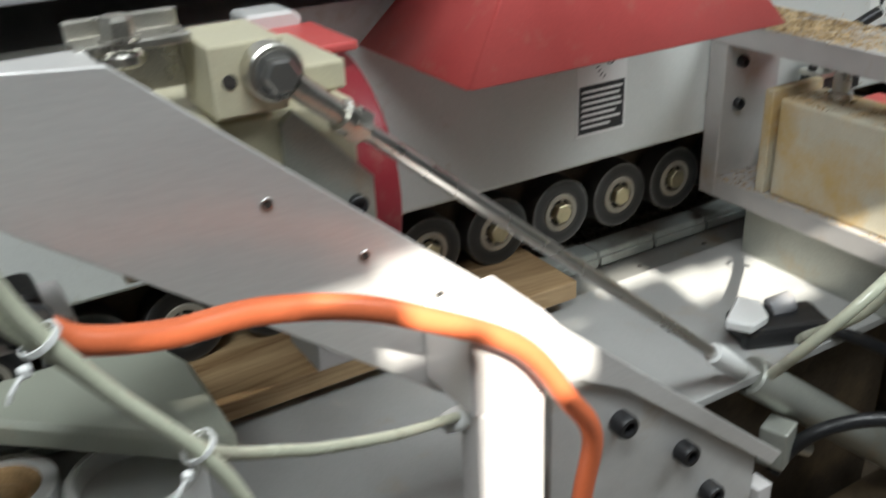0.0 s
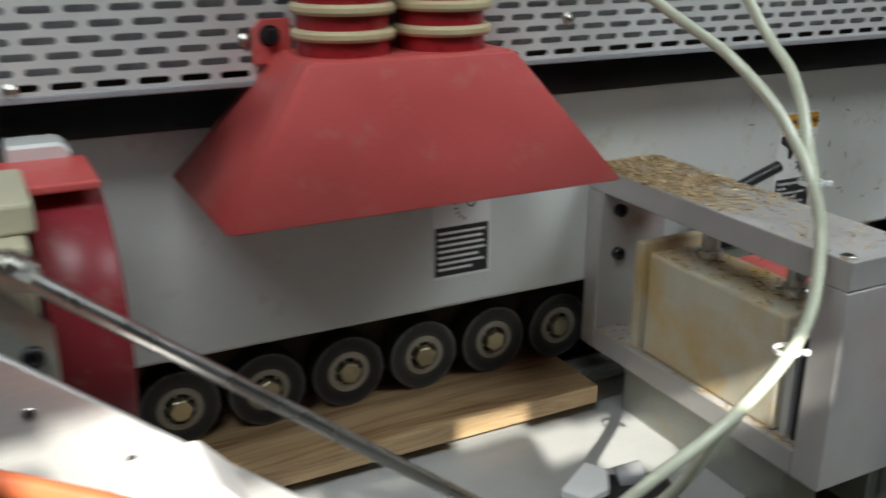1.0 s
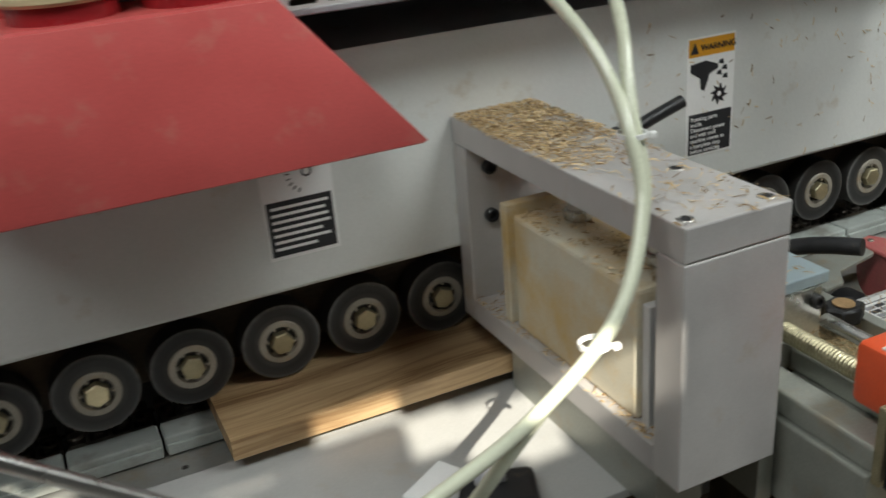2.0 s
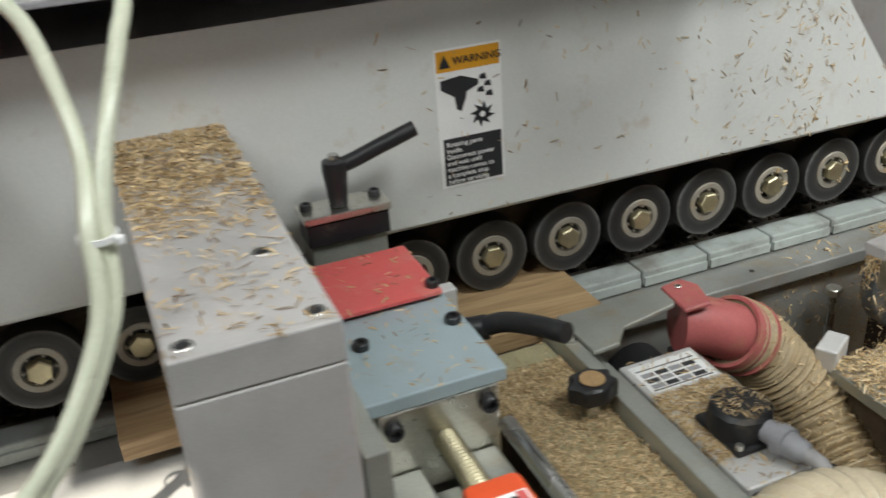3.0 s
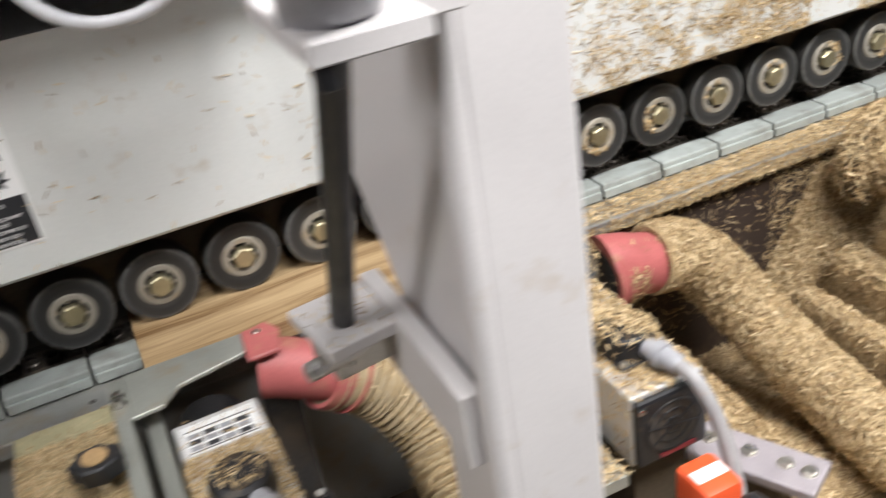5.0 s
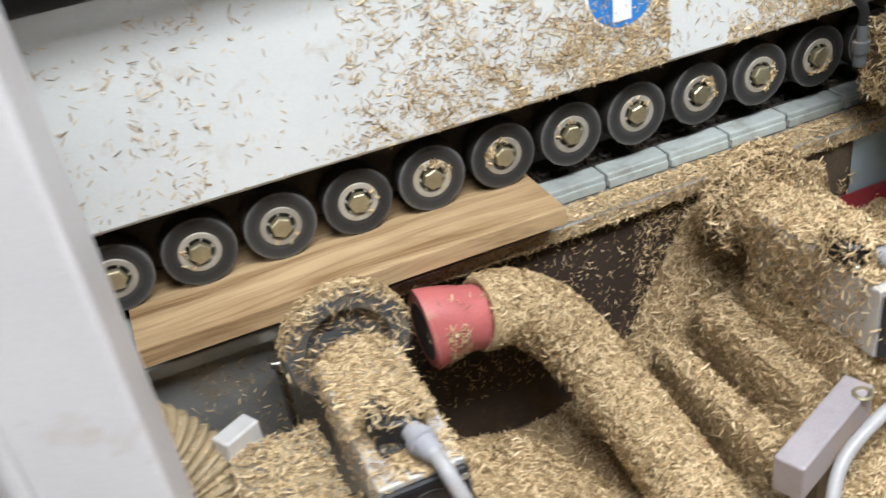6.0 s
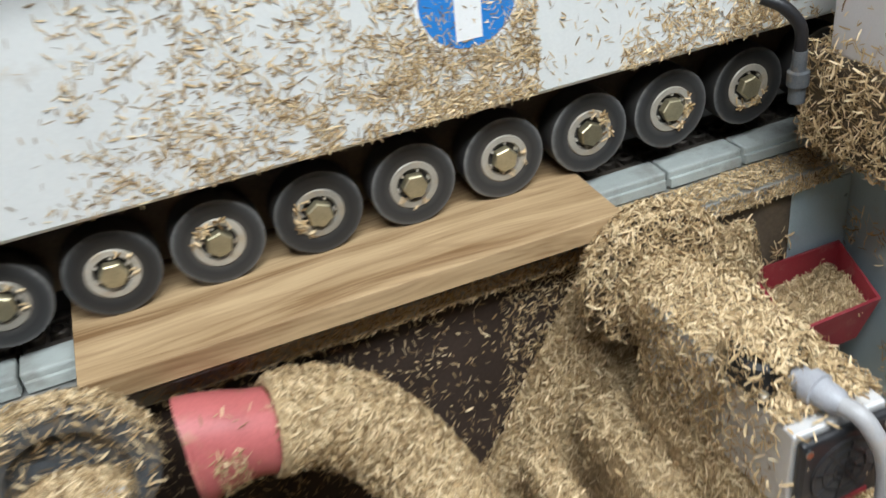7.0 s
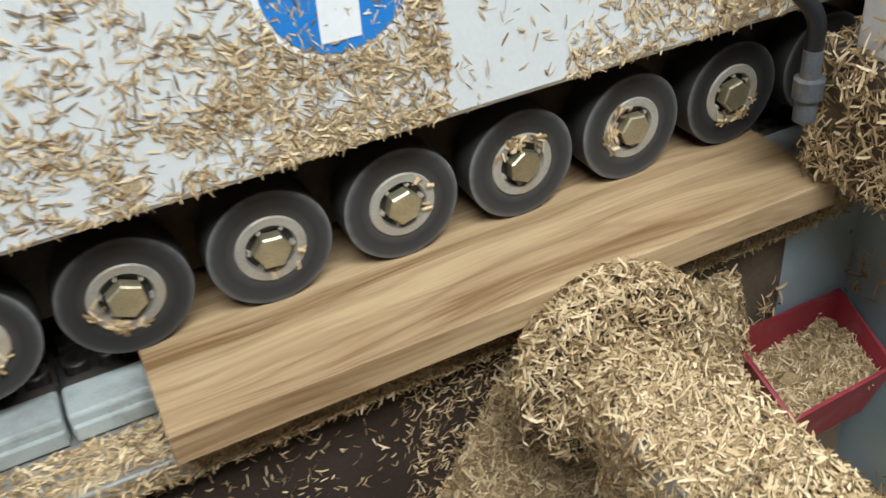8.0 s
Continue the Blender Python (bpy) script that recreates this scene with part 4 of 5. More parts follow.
def motor(m, label, dusty, disc, drop=-0.008, out=0.022, cap_x=0.0):
    """A cutter motor: square housing, terminal cap with gland, fan end and optional cutter disc; m places its own space in the room."""
    at = m @ Vector((0, 0, -0.068))
    t = thing("cutter_motor", at, label, "motor", "cutter motors")

    def add(name, bm, material, lab="", smooth=False, parent=None):
        bmesh.ops.transform(bm, matrix=m, verts=bm.verts)
        return part(name, bm, material, parent or t, lab, smooth)
    body = add("housing", box(-0.0335, 0.0335, -0.158, 0.0, -0.068, 0.0, 0.0018), "alu_dull")
    add("fan_cover", box(-0.0325, 0.0325, -0.1655, -0.1585, -0.066, -0.002, 0.003), "black")
    # Solid disc on the cover; its colour is the shade inside the fan hole.
    add("fan_hole_shade", rod((0.0, -0.1654, -0.034), (0.0, -0.1659, -0.034), 0.0245, 28, None, 0), "dark")
    for q in (0.0085, 0.0165, 0.0245):
        add("fan_guard_ring", ring((0.0, -0.1657, -0.034), (0.0, -0.1668, -0.034), q, q - 0.0016, 28), "black")
    for k in range(4):
        add("fan_guard_bar", box(-0.024, 0.024, -0.1667, -0.1659, -0.0346, -0.0334, 0, 0, None, (0, 45 * k + 10, 0)), "black")
    for sx in (-0.028, 0.028):
        add("screw", rod((sx, -0.1654, -0.009), (sx, -0.1668, -0.009), 0.003, 10), "steel")
    add("fan_stripe", box(-0.012, 0.02, -0.1662, -0.1654, -0.0625, -0.0585, 0), "red_dark")
    capb = add("cap_base", box(cap_x - 0.021, cap_x + 0.021, -0.131, -0.081, 0.0, 0.005, 0.002), "black")
    capo = add("terminal_cap", lathe((cap_x, -0.105, 0.005), (cap_x, -0.105, 0.024), [(0, 0), (0, 0.0235), (0.016, 0.0225), (0.019, 0.0195), (0.0192, 0)], 12), "black", "black plastic terminal cap", True)
    gl = add("gland", lathe((cap_x + 0.006, -0.126, 0.0125), (cap_x + 0.012, -0.159, 0.0125), [(0, 0), (0, 0.0085), (0.010, 0.0085), (0.0105, 0.0115), (0.018, 0.0115), (0.0185, 0.0095), (0.030, 0.0085), (0.034, 0.006), (0.034, 0)], 12), "grey", "grey cable gland", True)
    for sx, sy in ((0.017, -0.127), (-0.017, -0.127)):
        sx += cap_x
        add("screw", rod((sx, sy, 0.005), (sx, sy, 0.009), 0.003, 10), "zinc")
    if not dusty:
        add("rating_plate", box(-0.029, 0.029, -0.042, -0.006, 0.0, 0.0006, 0), "label", "printed rating plate")
        for i in range(3):
            for j in range(4):
                add("print_bar", box(-0.025 + j * 0.0125, -0.0145 + j * 0.0125, -0.038 + i * 0.0075, -0.033 + i * 0.0075, 0.0006, 0.0009, 0), "ink" if (i + j) % 2 else "grey")
        add("print_frame", box(-0.0265, 0.0265, -0.0405, -0.0395, 0.0006, 0.0009, 0), "ink")
        add("print_frame", box(-0.0265, 0.0265, -0.0140, -0.0130, 0.0006, 0.0009, 0), "ink")
    surf = [body]
    if disc:
        wheel = [(0, 0), (0, 0.045), (0.001, 0.054), (0.004, 0.0565), (0.016, 0.0565), (0.02, 0.053), (0.02, 0)]
        if dusty == 1:
            wheel = [(0.010, 0), (0.010, 0.038), (0.001, 0.0385), (0, 0.041), (0, 0.0545), (0.0015, 0.0565), (0.016, 0.0565), (0.02, 0.053), (0.02, 0)]
        d = add("cutter_guard", lathe((0.0, out, drop), (0.0, out + 0.02, drop), wheel, 40), "guard" if dusty == 1 else "bed", "round cutter guard caked with shavings", True)
        n_ = add("neck", lathe((0.0, 0.0, -0.03), (0.0, out + 0.008, drop - 0.006), [(0, 0), (0, 0.028), (0.010, 0.032), (out + 0.004, 0.031), (out + 0.007, 0.022), (out + 0.007, 0)], 24), "packed", "", True)
        surf += [d, n_]
    return t, surf, capo


def cable(name, points, r, material, label, category="cable"):
    return single(name, tube(points, r, 0.005, 12), material, label, category, "", "", True)


m1, m1s, m1c = motor(pose(0.078, -0.132, 0.903), "cutter motor with a rating plate and black terminal cap", False, False)
cable("motor_cable", [(0.09, -0.291, 0.9155), (0.093, -0.304, 0.912), (0.10, -0.325, 0.87), (0.10, -0.35, 0.80), (0.09, -0.40, 0.66)], 0.0055, "greycable", "grey motor cable bending down from its gland")
mb = thing("motor_bracket", (0.07, -0.2, 0.64), "dusty steel bracket carrying the motor", "bracket")
part("side", box(0.027, 0.040, -0.33, -0.10, 0.64, 0.905, 0.001), "greyplate", mb)
part("bottom", box(0.0405, 0.112, -0.29, -0.12, 0.64, 0.8345, 0.001), "bed", mb)
part("spindle_cover", rod((0.075, -0.1315, 0.872), (0.075, -0.100, 0.872), 0.028, 24), "black", mb, "", True)
lever("clamp_lever", (0.128, -0.225, 0.858), (0.160, -0.262, 0.848), "dusty black clamping lever beside the motor", 0.03, 0.007)

sh = thing("suction_shoe", (0.16, -0.1, 0.64), "pinkish red plastic suction shoe", "suction shoe", "suction shoes")
b = tube([(0.126, -0.094, 0.900), (0.140, -0.098, 0.8975), (0.165, -0.103, 0.887), (0.180, -0.104, 0.879)], 0.0255, 0.006, 24)
shoe_neck = part("neck", b, "pink", sh, "", True)
part("lip", prism([(0.116, -0.118), (0.120, -0.076), (0.142, -0.072), (0.150, -0.088), (0.142, -0.118)], "z", 0.9245, 0.9285, 0.001), "pink", sh)
part("screw", rod((0.132, -0.084, 0.9285), (0.132, -0.084, 0.930), 0.0032, 12), "zinc", sh)
part("strap", box(0.12, 0.15, -0.10, -0.09, 0.64, 0.875, 0.001), "dark", sh)
HOSE1 = [(0.176, -0.102, 0.880), (0.200, -0.098, 0.862), (0.226, -0.100, 0.834), (0.249, -0.122, 0.797), (0.252, -0.168, 0.762), (0.244, -0.245, 0.732), (0.236, -0.34, 0.705), (0.232, -0.44, 0.685)]


def hose(points, r, rib, pitch, material, label, step=0.003, cuff="hose"):
    t = thing("extraction_hose", points[0], label, "hose", "extraction hoses")
    body = part("ribbed_tube", tube(points, r, step, 28, rib, pitch), material, t, "", True)
    a, c = Vector(points[0]), Vector(points[1])
    d = (c - a).normalized()
    part("cuff", lathe(a - d * 0.004, a + d * 0.012, [(0, r - 0.002), (0, r + 0.0015), (0.002, r + 0.0025), (0.014, r + 0.0025), (0.016, r + 0.001), (0.016, r - 0.002)], 28), cuff, t, "", True)
    return body


h1 = hose(HOSE1, 0.031, 0.0065, 0.0092, "hose", "ribbed dusty extraction hose bending away from its red shoe", 0.003, "pink")
single("hose_clamp", lathe((0.193, -0.0995, 0.868), (0.205, -0.0975, 0.858), [(0, 0.031), (0, 0.0352), (0.003, 0.0352), (0.003, 0.031)], 28), "pink", "thin red band clamped round the ribbed hose", "hose clamp", "", "", True)
BIG = [(-0.09, -0.45, 0.80), (-0.035, -0.385, 0.862), (0.02, -0.34, 0.893), (0.075, -0.328, 0.895), (0.125, -0.335, 0.872), (0.155, -0.36, 0.82), (0.165, -0.40, 0.74)]
h3 = hose(BIG, 0.031, 0.005, 0.0105, "clearhose", "milky ribbed extraction hose arching over the bed", 0.003, "clearhose")

# ---- swivel post with copying cylinder ----
post = thing("upright_post", (0.2, -0.38, 0.64), "white painted upright post with a bracket arm", "post")
part("column", box(0.1985, 0.2505, -0.424, -0.328, 0.64, 1.75, 0.003), "white", post)
part("corner_moulding", rod((0.1965, -0.416, 0.64), (0.1965, -0.416, 1.75), 0.008, 20), "white", post, "", True)
part("gusset", prism([(-0.3275, 1.0), (-0.285, 1.05), (-0.243, 1.098), (-0.14, 1.2), (-0.08, 1.255), (-0.08, 1.75), (-0.3275, 1.75)], "x", 0.200, 0.205, 0.0006), "white", post, "white painted gusset sheet")
part("arm", box(0.182, 0.1945, -0.407, -0.262, 1.010, 1.057, 0.0012), "white", post, "white painted bracket arm")
foot = part("foot_plate", box(0.136, 0.184, -0.325, -0.268, 1.047, 1.055, 0.001, 8), "white", post)
part("lower_lug", box(0.142, 0.184, -0.31, -0.275, 1.022, 1.0465, 0.002, 8), "zinc", post)
part("lug_pin", rod((0.128, -0.312, 1.036), (0.184, -0.300, 1.036), 0.006, 14), "steel", post, "", True)
part("piston_rod", rod((0.157, -0.302, 1.055), (0.1497, -0.4255, 1.2555), 0.0072, 18), "black", post, "dark piston rod", True)
part("cylinder", lathe((0.1493, -0.4315, 1.2655), (0.143, -0.541, 1.4475), [(0, 0), (0, 0.0185), (0.012, 0.019), (0.014, 0.020), (0.05, 0.020), (0.052, 0.022), (0.19, 0.022), (0.195, 0)], 24), "grey", post, "grey air cylinder", True)
part("cylinder_plate", box(0.131, 0.176, -0.462, -0.385, 1.256, 1.265, 0.001), "white", post)
part("plate_arm", box(0.1762, 0.198, -0.44, -0.405, 1.256, 1.265, 0.001), "white", post)
part("plate_screw", rod((0.137, -0.456, 1.247), (0.137, -0.456, 1.256), 0.005, 12), "black", post)
for k in range(26):
    part("scale_slot", box(0.1972, 0.1985, -0.38, -0.372, 0.70 + k * 0.0075, 0.703 + k * 0.0075, 0), "dark", post)
cp = thing("copy_shoe_bracket", (0.3, -0.12, 0.64), "dusty steel bracket heaped with shavings", "bracket")
br_t = part("plate", box(0.268, 0.345, -0.30, -0.125, 0.818, 0.830, 0.001), "greyplate", cp)
part("web", box(0.28, 0.335, -0.28, -0.14, 0.64, 0.8175, 0.001), "bed", cp)
part("chip_block", box(0.262, 0.298, -0.128, -0.108, 0.825, 0.848, 0.002, 30), "alu_dull", cp)
part("pin", rod((0.333, -0.06, 0.64), (0.333, -0.06, 0.853), 0.0045, 12), "steel", cp, "", True)
part("pin_head", rod((0.333, -0.06, 0.853), (0.333, -0.06, 0.861), 0.008, 16), "zinc", cp, "", True)

# ---- second and third cutter motors ----
m2, m2s, m2c = motor(pose(0.392, -0.127, 0.886), "cutter motor heaped with shavings, round guard in front", 1, True)
m3, m3s, m3c = motor(pose(0.828, -0.128, 0.883), "cutter motor buried under a thick heap of shavings", 2, True, -0.019, 0.036, -0.014)
cable("motor_cable", [(0.404, -0.286, 0.8985), (0.406, -0.302, 0.895), (0.413, -0.322, 0.86), (0.410, -0.35, 0.80), (0.39, -0.40, 0.68)], 0.006, "greycable", "grey motor cable hanging from its gland")
cable("motor_cable", [(0.826, -0.287, 0.8955), (0.831, -0.301, 0.892), (0.840, -0.312, 0.862), (0.838, -0.314, 0.82), (0.81, -0.315, 0.795), (0.765, -0.322, 0.785), (0.72, -0.335, 0.765), (0.68, -0.37, 0.72)], 0.0058, "greycable", "thick grey motor cable curving down past a bracket")
for (bx, by, tw) in ((0.392, -0.205, 0.0), (0.832, -0.20, 0.01)):
    mb = thing("motor_bracket", (bx, by, 0.60), "steel bracket under a cutter motor", "bracket", "motor brackets")
    part("pillar", box(bx - 0.026, bx + 0.026, by - 0.07, by + 0.06, 0.60, 0.8145 if tw else 0.8175, 0.002, tw), "bed", mb)
    part("foot", box(bx - 0.04, bx + 0.04, by - 0.09, by + 0.08, 0.60, 0.64, 0.002, tw), "greyplate", mb)
bp1 = thing("adjusting_plate", (0.457, -0.336, 0.64), "lilac grey steel adjusting plate with bolts", "machine plate", "adjusting plates")
part("plate", box(0.406, 0.510, -0.333, -0.291, 0.790, 0.800, 0.002, -62), "lilac", bp1)
part("stand", box(0.433, 0.483, -0.328, -0.296, 0.64, 0.7895, 0.002, -62), "bed", bp1)
for sx, sy in ((0.440, -0.275), (0.456, -0.305), (0.470, -0.331), (0.478, -0.348)):
    hex_bolt(sx, sy, 0.800, 0.0055, bp1, (0, 0, 1), 0.004, "zinc")
bp2 = thing("adjusting_plate", (0.80, -0.31, 0.64), "lilac grey slanted steel plate with a round hole", "machine plate", "adjusting plates")
part("plate", box(0.668, 0.792, -0.318, -0.292, 0.755, 0.792, 0.002, 23), "lilac", bp2)
part("boss", ring((0.776, -0.297, 0.7915), (0.776, -0.297, 0.7945), 0.009, 0.006, 20), "brass", bp2)
part("stand", box(0.70, 0.765, -0.315, -0.295, 0.64, 0.7545, 0.002, 23), "bed", bp2)
part("rod", rod((0.785, -0.262, 0.79), (0.842, -0.318, 0.775), 0.005, 14), "olive", bp2, "", True)
for (cx, cy, cz) in ((0.378, -0.352, 0.812), (0.868, -0.345, 0.778)):
    oc = thing("position_counter", (cx, cy, cz), "orange position counter with a black knob", "counter", "position counters")
    part("case", box(cx - 0.0165, cx + 0.0165, cy - 0.019, cy + 0.019, cz, cz + 0.045, 0.005), "orange", oc, "", True)
    part("window", box(cx - 0.013, cx + 0.013, cy - 0.006, cy + 0.006, cz + 0.0445, cz + 0.0458, 0.0004), "label", oc)
    part("knob", lathe((cx + 0.01, cy - 0.018, cz + 0.018), (cx + 0.03, cy - 0.055, cz + 0.01), [(0, 0), (0, 0.012), (0.006, 0.018), (0.035, 0.0165), (0.04, 0.01), (0.04, 0)], 20), "black", oc, "", True)
    part("stalk", rod((cx, cy, 0.64), (cx, cy, cz), 0.01, 14), "steel", oc, "", True)

sh2 = thing("suction_shoe", (0.52, -0.1, 0.812), "red plastic suction shoe dusted with shavings", "suction shoe", "suction shoes")
b = tube([(0.466, -0.086, 0.853), (0.480, -0.086, 0.854), (0.497, -0.085, 0.853), (0.512, -0.0835, 0.848), (0.524, -0.083, 0.842)], 0.0335, 0.006, 28)
for v in b.verts:
    k = max(0.0, (0.509 - v.co.x) / 0.043)
    v.co.z = 0.854 + (v.co.z - 0.854) * (0.90 + 0.38 * k)
    v.co.y = -0.086 + (v.co.y + 0.086) * (0.9 + 0.05 * k)
mouth = part("mouth", b, "pink", sh2, "", True)
part("rim", lathe((0.468, -0.086, 0.854), (0.4635, -0.086, 0.854), [(0, 0.030), (0, 0.0345), (0.002, 0.036), (0.0045, 0.035), (0.0045, 0.029)], 32), "pink", sh2, "", True)
# A flat dark disc paints the shade inside the shoe's mouth.
part("mouth_shade", rod((0.4655, -0.086, 0.853), (0.4635, -0.086, 0.853), 0.028, 24), "dark", sh2)
part("strap", box(0.494, 0.506, -0.085, -0.0305, 0.812, 0.821, 0.001), "bank", sh2)
HOSE2 = [(0.522, -0.084, 0.848), (0.553, -0.081, 0.841), (0.590, -0.084, 0.812), (0.620, -0.105, 0.765), (0.634, -0.155, 0.732), (0.637, -0.23, 0.712), (0.634, -0.32, 0.70), (0.63, -0.45, 0.695)]
h2 = hose(HOSE2, 0.0335, 0.003, 0.012, "packed", "extraction hose wholly covered with shavings", 0.005, "packed")

# ---- right end: housing, wall and red box ----
rw = thing("end_housing", (1.1, -0.2, 0.60), "pale grey end housing caked with shavings", "machine housing")
eh1 = part("side_wall", box(1.060, 1.075, -0.5, -0.03, 0.60, 0.99, 0.001), "blueplate", rw)
eh2 = part("back_wall", box(0.905, 0.996, -0.036, -0.0305, 0.60, 0.862, 0.001), "bed", rw)
part("pale_panel", box(0.9962, 1.0595, -0.036, -0.0305, 0.60, 0.862, 0.001), "blueplate", rw, "pale blue-grey painted panel")
eh3 = part("head_block", box(0.988, 1.075, -0.20, -0.07, 1.002, 1.14, 0.003), "white", rw, "white painted head block")
eh4 = part("hanging_head", box(0.985, 1.044, -0.15, -0.05, 0.925, 1.0015, 0.004), "bed", rw)
part("bushing", lathe((0.972, -0.058, 1.004), (0.972, -0.058, 0.962), [(0, 0), (0, 0.0055), (0.016, 0.0055), (0.017, 0.0085), (0.028, 0.0085), (0.029, 0.0065), (0.042, 0.0065), (0.042, 0)], 18), "guard", rw, "", True)
part("hook", tube([(0.948, -0.04, 1.045), (0.960, -0.05, 1.038), (0.971, -0.057, 1.022), (0.972, -0.058, 1.002)], 0.005, 0.004, 14), "black", rw, "", True)
rb = thing("dust_box", (0.985, -0.10, 0.64), "dark red open dust box half full of shavings", "dust box")
b = bmesh.new()
lo = [(0.955, -0.088, 0.735), (1.025, -0.086, 0.735), (1.025, -0.045, 0.735), (0.955, -0.045, 0.735)]
hi = [(0.938, -0.104, 0.786), (1.036, -0.097, 0.782), (1.036, -0.040, 0.812), (0.938, -0.040, 0.812)]
vl, vh = [b.verts.new(p) for p in lo], [b.verts.new(p) for p in hi]
for i in range(4):
    j = (i + 1) % 4
    b.faces.new((vl[i], vl[j], vh[j], vh[i]))
b.faces.new(vl[::-1])
bmesh.ops.recalc_face_normals(b, faces=b.faces[:])
bx = part("tray", b, "red_dark", rb)
bx.modifiers.new("thickness", "SOLIDIFY").thickness = 0.004
part("stand", box(0.97, 1.01, -0.085, -0.05, 0.64, 0.732, 0.002), "bed", rb)
b = bmesh.new()
g = [[b.verts.new((0.946 + 0.082 * i / 8, -0.092 + 0.048 * j / 8, 0.770 + 0.02 * j / 8 + 0.012 * noise.noise(Vector((i * 0.7, j * 0.7, 3))))) for j in range(9)] for i in range(9)]
for i in range(8):
    for j in range(8):
        b.faces.new((g[i][j], g[i + 1][j], g[i + 1][j + 1], g[i][j + 1]))
rbfill = part("filling", b, "packed", rb)
rb.location += Vector((0.014, 0.0, -0.014))

# ---- heaps of shavings in the bed ----


def heap_z(x, y):
    z = 0.656 + 0.018 * noise.noise(Vector((x * 11, y * 11, 1.7))) + 0.006 * noise.noise(Vector((x * 45, y * 45, 4.1)))
    near = max(0.0, min(1.0, (-y - 0.13) / 0.10))
    z -= 0.012 * (1 - near)
    wall = max(0.0, min(1.0, (y + 0.10) / 0.06)) ** 1.3
    z += wall * 0.205 * max(0.0, min(1.0, (x - 0.67) / 0.12)) * max(0.0, min(1.0, (1.0 - x) / 0.05))
    z += 0.10 * math.exp(-((x - 0.505) / 0.055) ** 2 - ((y + 0.17) / 0.07) ** 2)
    z += 0.075 * math.exp(-((x - 0.80) / 0.04) ** 2 - ((y + 0.22) / 0.06) ** 2)
    z += 0.052 * max(0.0, min(1.0, (x - 0.62) / 0.15)) * max(0.0, min(1.0, (-y - 0.04) / 0.12)) * max(0.0, min(1.0, (1.0 - x) / 0.1))
    z += 0.09 * math.exp(-((x - 0.47) / 0.06) ** 2 - ((y + 0.27) / 0.09) ** 2)
    return min(max(z, 0.6405), 0.862)


b = bmesh.new()
NX, NY = 86, 56
gx = [0.30 + 0.745 * i / NX for i in range(NX + 1)]
gy = [-0.515 + 0.483 * j / NY for j in range(NY + 1)]
grid = [[b.verts.new((x, y, heap_z(x, y))) for y in gy] for x in gx]
for i in range(NX):
    for j in range(NY):
        b.faces.new((grid[i][j], grid[i + 1][j], grid[i + 1][j + 1], grid[i][j + 1]))
heap = single("shaving_heap", b, "packed", "deep heap of pale wood shavings filling the machine bed", "wood shavings", "", "stuff", True)
covered = []
for nm, args, lab_ in (("buried_slide", (0.752, 0.800, -0.25, -0.085, 0.66, 0.772, 0.014), "machine slide wholly buried under shavings"),
                       ("buried_slide", (0.698, 0.726, -0.27, -0.09, 0.66, 0.745, 0.01), "narrow machine slide buried under shavings"),
                       # Box added as the slope of shavings below the motor.
                       ("buried_slide", (0.785, 0.862, -0.288, -0.115, 0.66, 0.812, 0.02), "mound of shavings below a motor, built as a rounded box"),
                       ("buried_slide", (0.445, 0.480, -0.30, -0.15, 0.66, 0.775, 0.012), "machine slide beside a motor, buried under shavings")):
    covered.append(single(nm, box(*args), "packed", lab_, "machine part", "buried slides", "", True))

# ---- loose shavings ----
UP = lambda n: np.clip(n[:, 2] + 0.15, 0, 1)
ALL = lambda n: 0.35 + 0.65 * np.clip(n[:, 2], 0, 1)
# Flakes thinned near the wall to imitate the shade under the panel.
p, n = on_mesh([heap], 84000, lambda p, n: np.where((p[:, 1] > -0.15) & (p[:, 0] < 0.60) & (p[:, 2] < 0.69), 0.3, 1.0))
flakes("loose_shavings", p, n, 0.0072, "pale curled wood shavings lying thick in the bed", 0.003, 0.8)
p, n = on_mesh([h2], 27000, None, lambda n: np.clip(n[:, 2] + 0.55, 0.0, 1))
flakes("loose_shavings", p, n, 0.0068, "pale wood shavings clinging to an extraction hose", 0.002, 0.6)
p, n = on_mesh(covered, 24000, None, ALL)
flakes("loose_shavings", p, n, 0.007, "pale wood shavings on buried machine slides", 0.0025, 0.7)
p, n = on_mesh(m3s + [m3c], 27000, lambda p, n: np.where(p[:, 1] < -0.276, 0.05, np.where((n[:, 0] < -0.5) & (p[:, 1] < -0.225), 0.3, 1.0)), lambda n: np.clip(n[:, 2] * 1.0 + 0.45, 0.05, 1))
flakes("loose_shavings", p, n, 0.0072, "pale wood shavings heaped on a cutter motor", 0.0045, 0.9)
p, n = on_mesh(m2s + [m2c], 12500, lambda p, n: np.where(p[:, 1] > -0.215, 1.0, 0.28 + 0.5 * (patch(p, 0.02) > 0.55)), lambda n: np.clip(n[:, 2] * 1.2 + 0.12, 0.02, 1))
flakes("loose_shavings", p, n, 0.0062, "pale wood shavings lying on a cutter motor", 0.0025, 0.6)
p, n = on_mesh([h1], 5000, lambda p, n: np.clip((p[:, 0] - 0.17) / 0.09, 0.02, 1) * np.clip(0.2 + 1.2 * (-p[:, 1] - 0.10) / 0.08, 0.1, 1), lambda n: np.clip(n[:, 2] + 0.5, 0.0, 1))
flakes("loose_shavings", p, n, 0.006, "pale wood shavings sticking to a ribbed hose", 0.0015, 0.5)
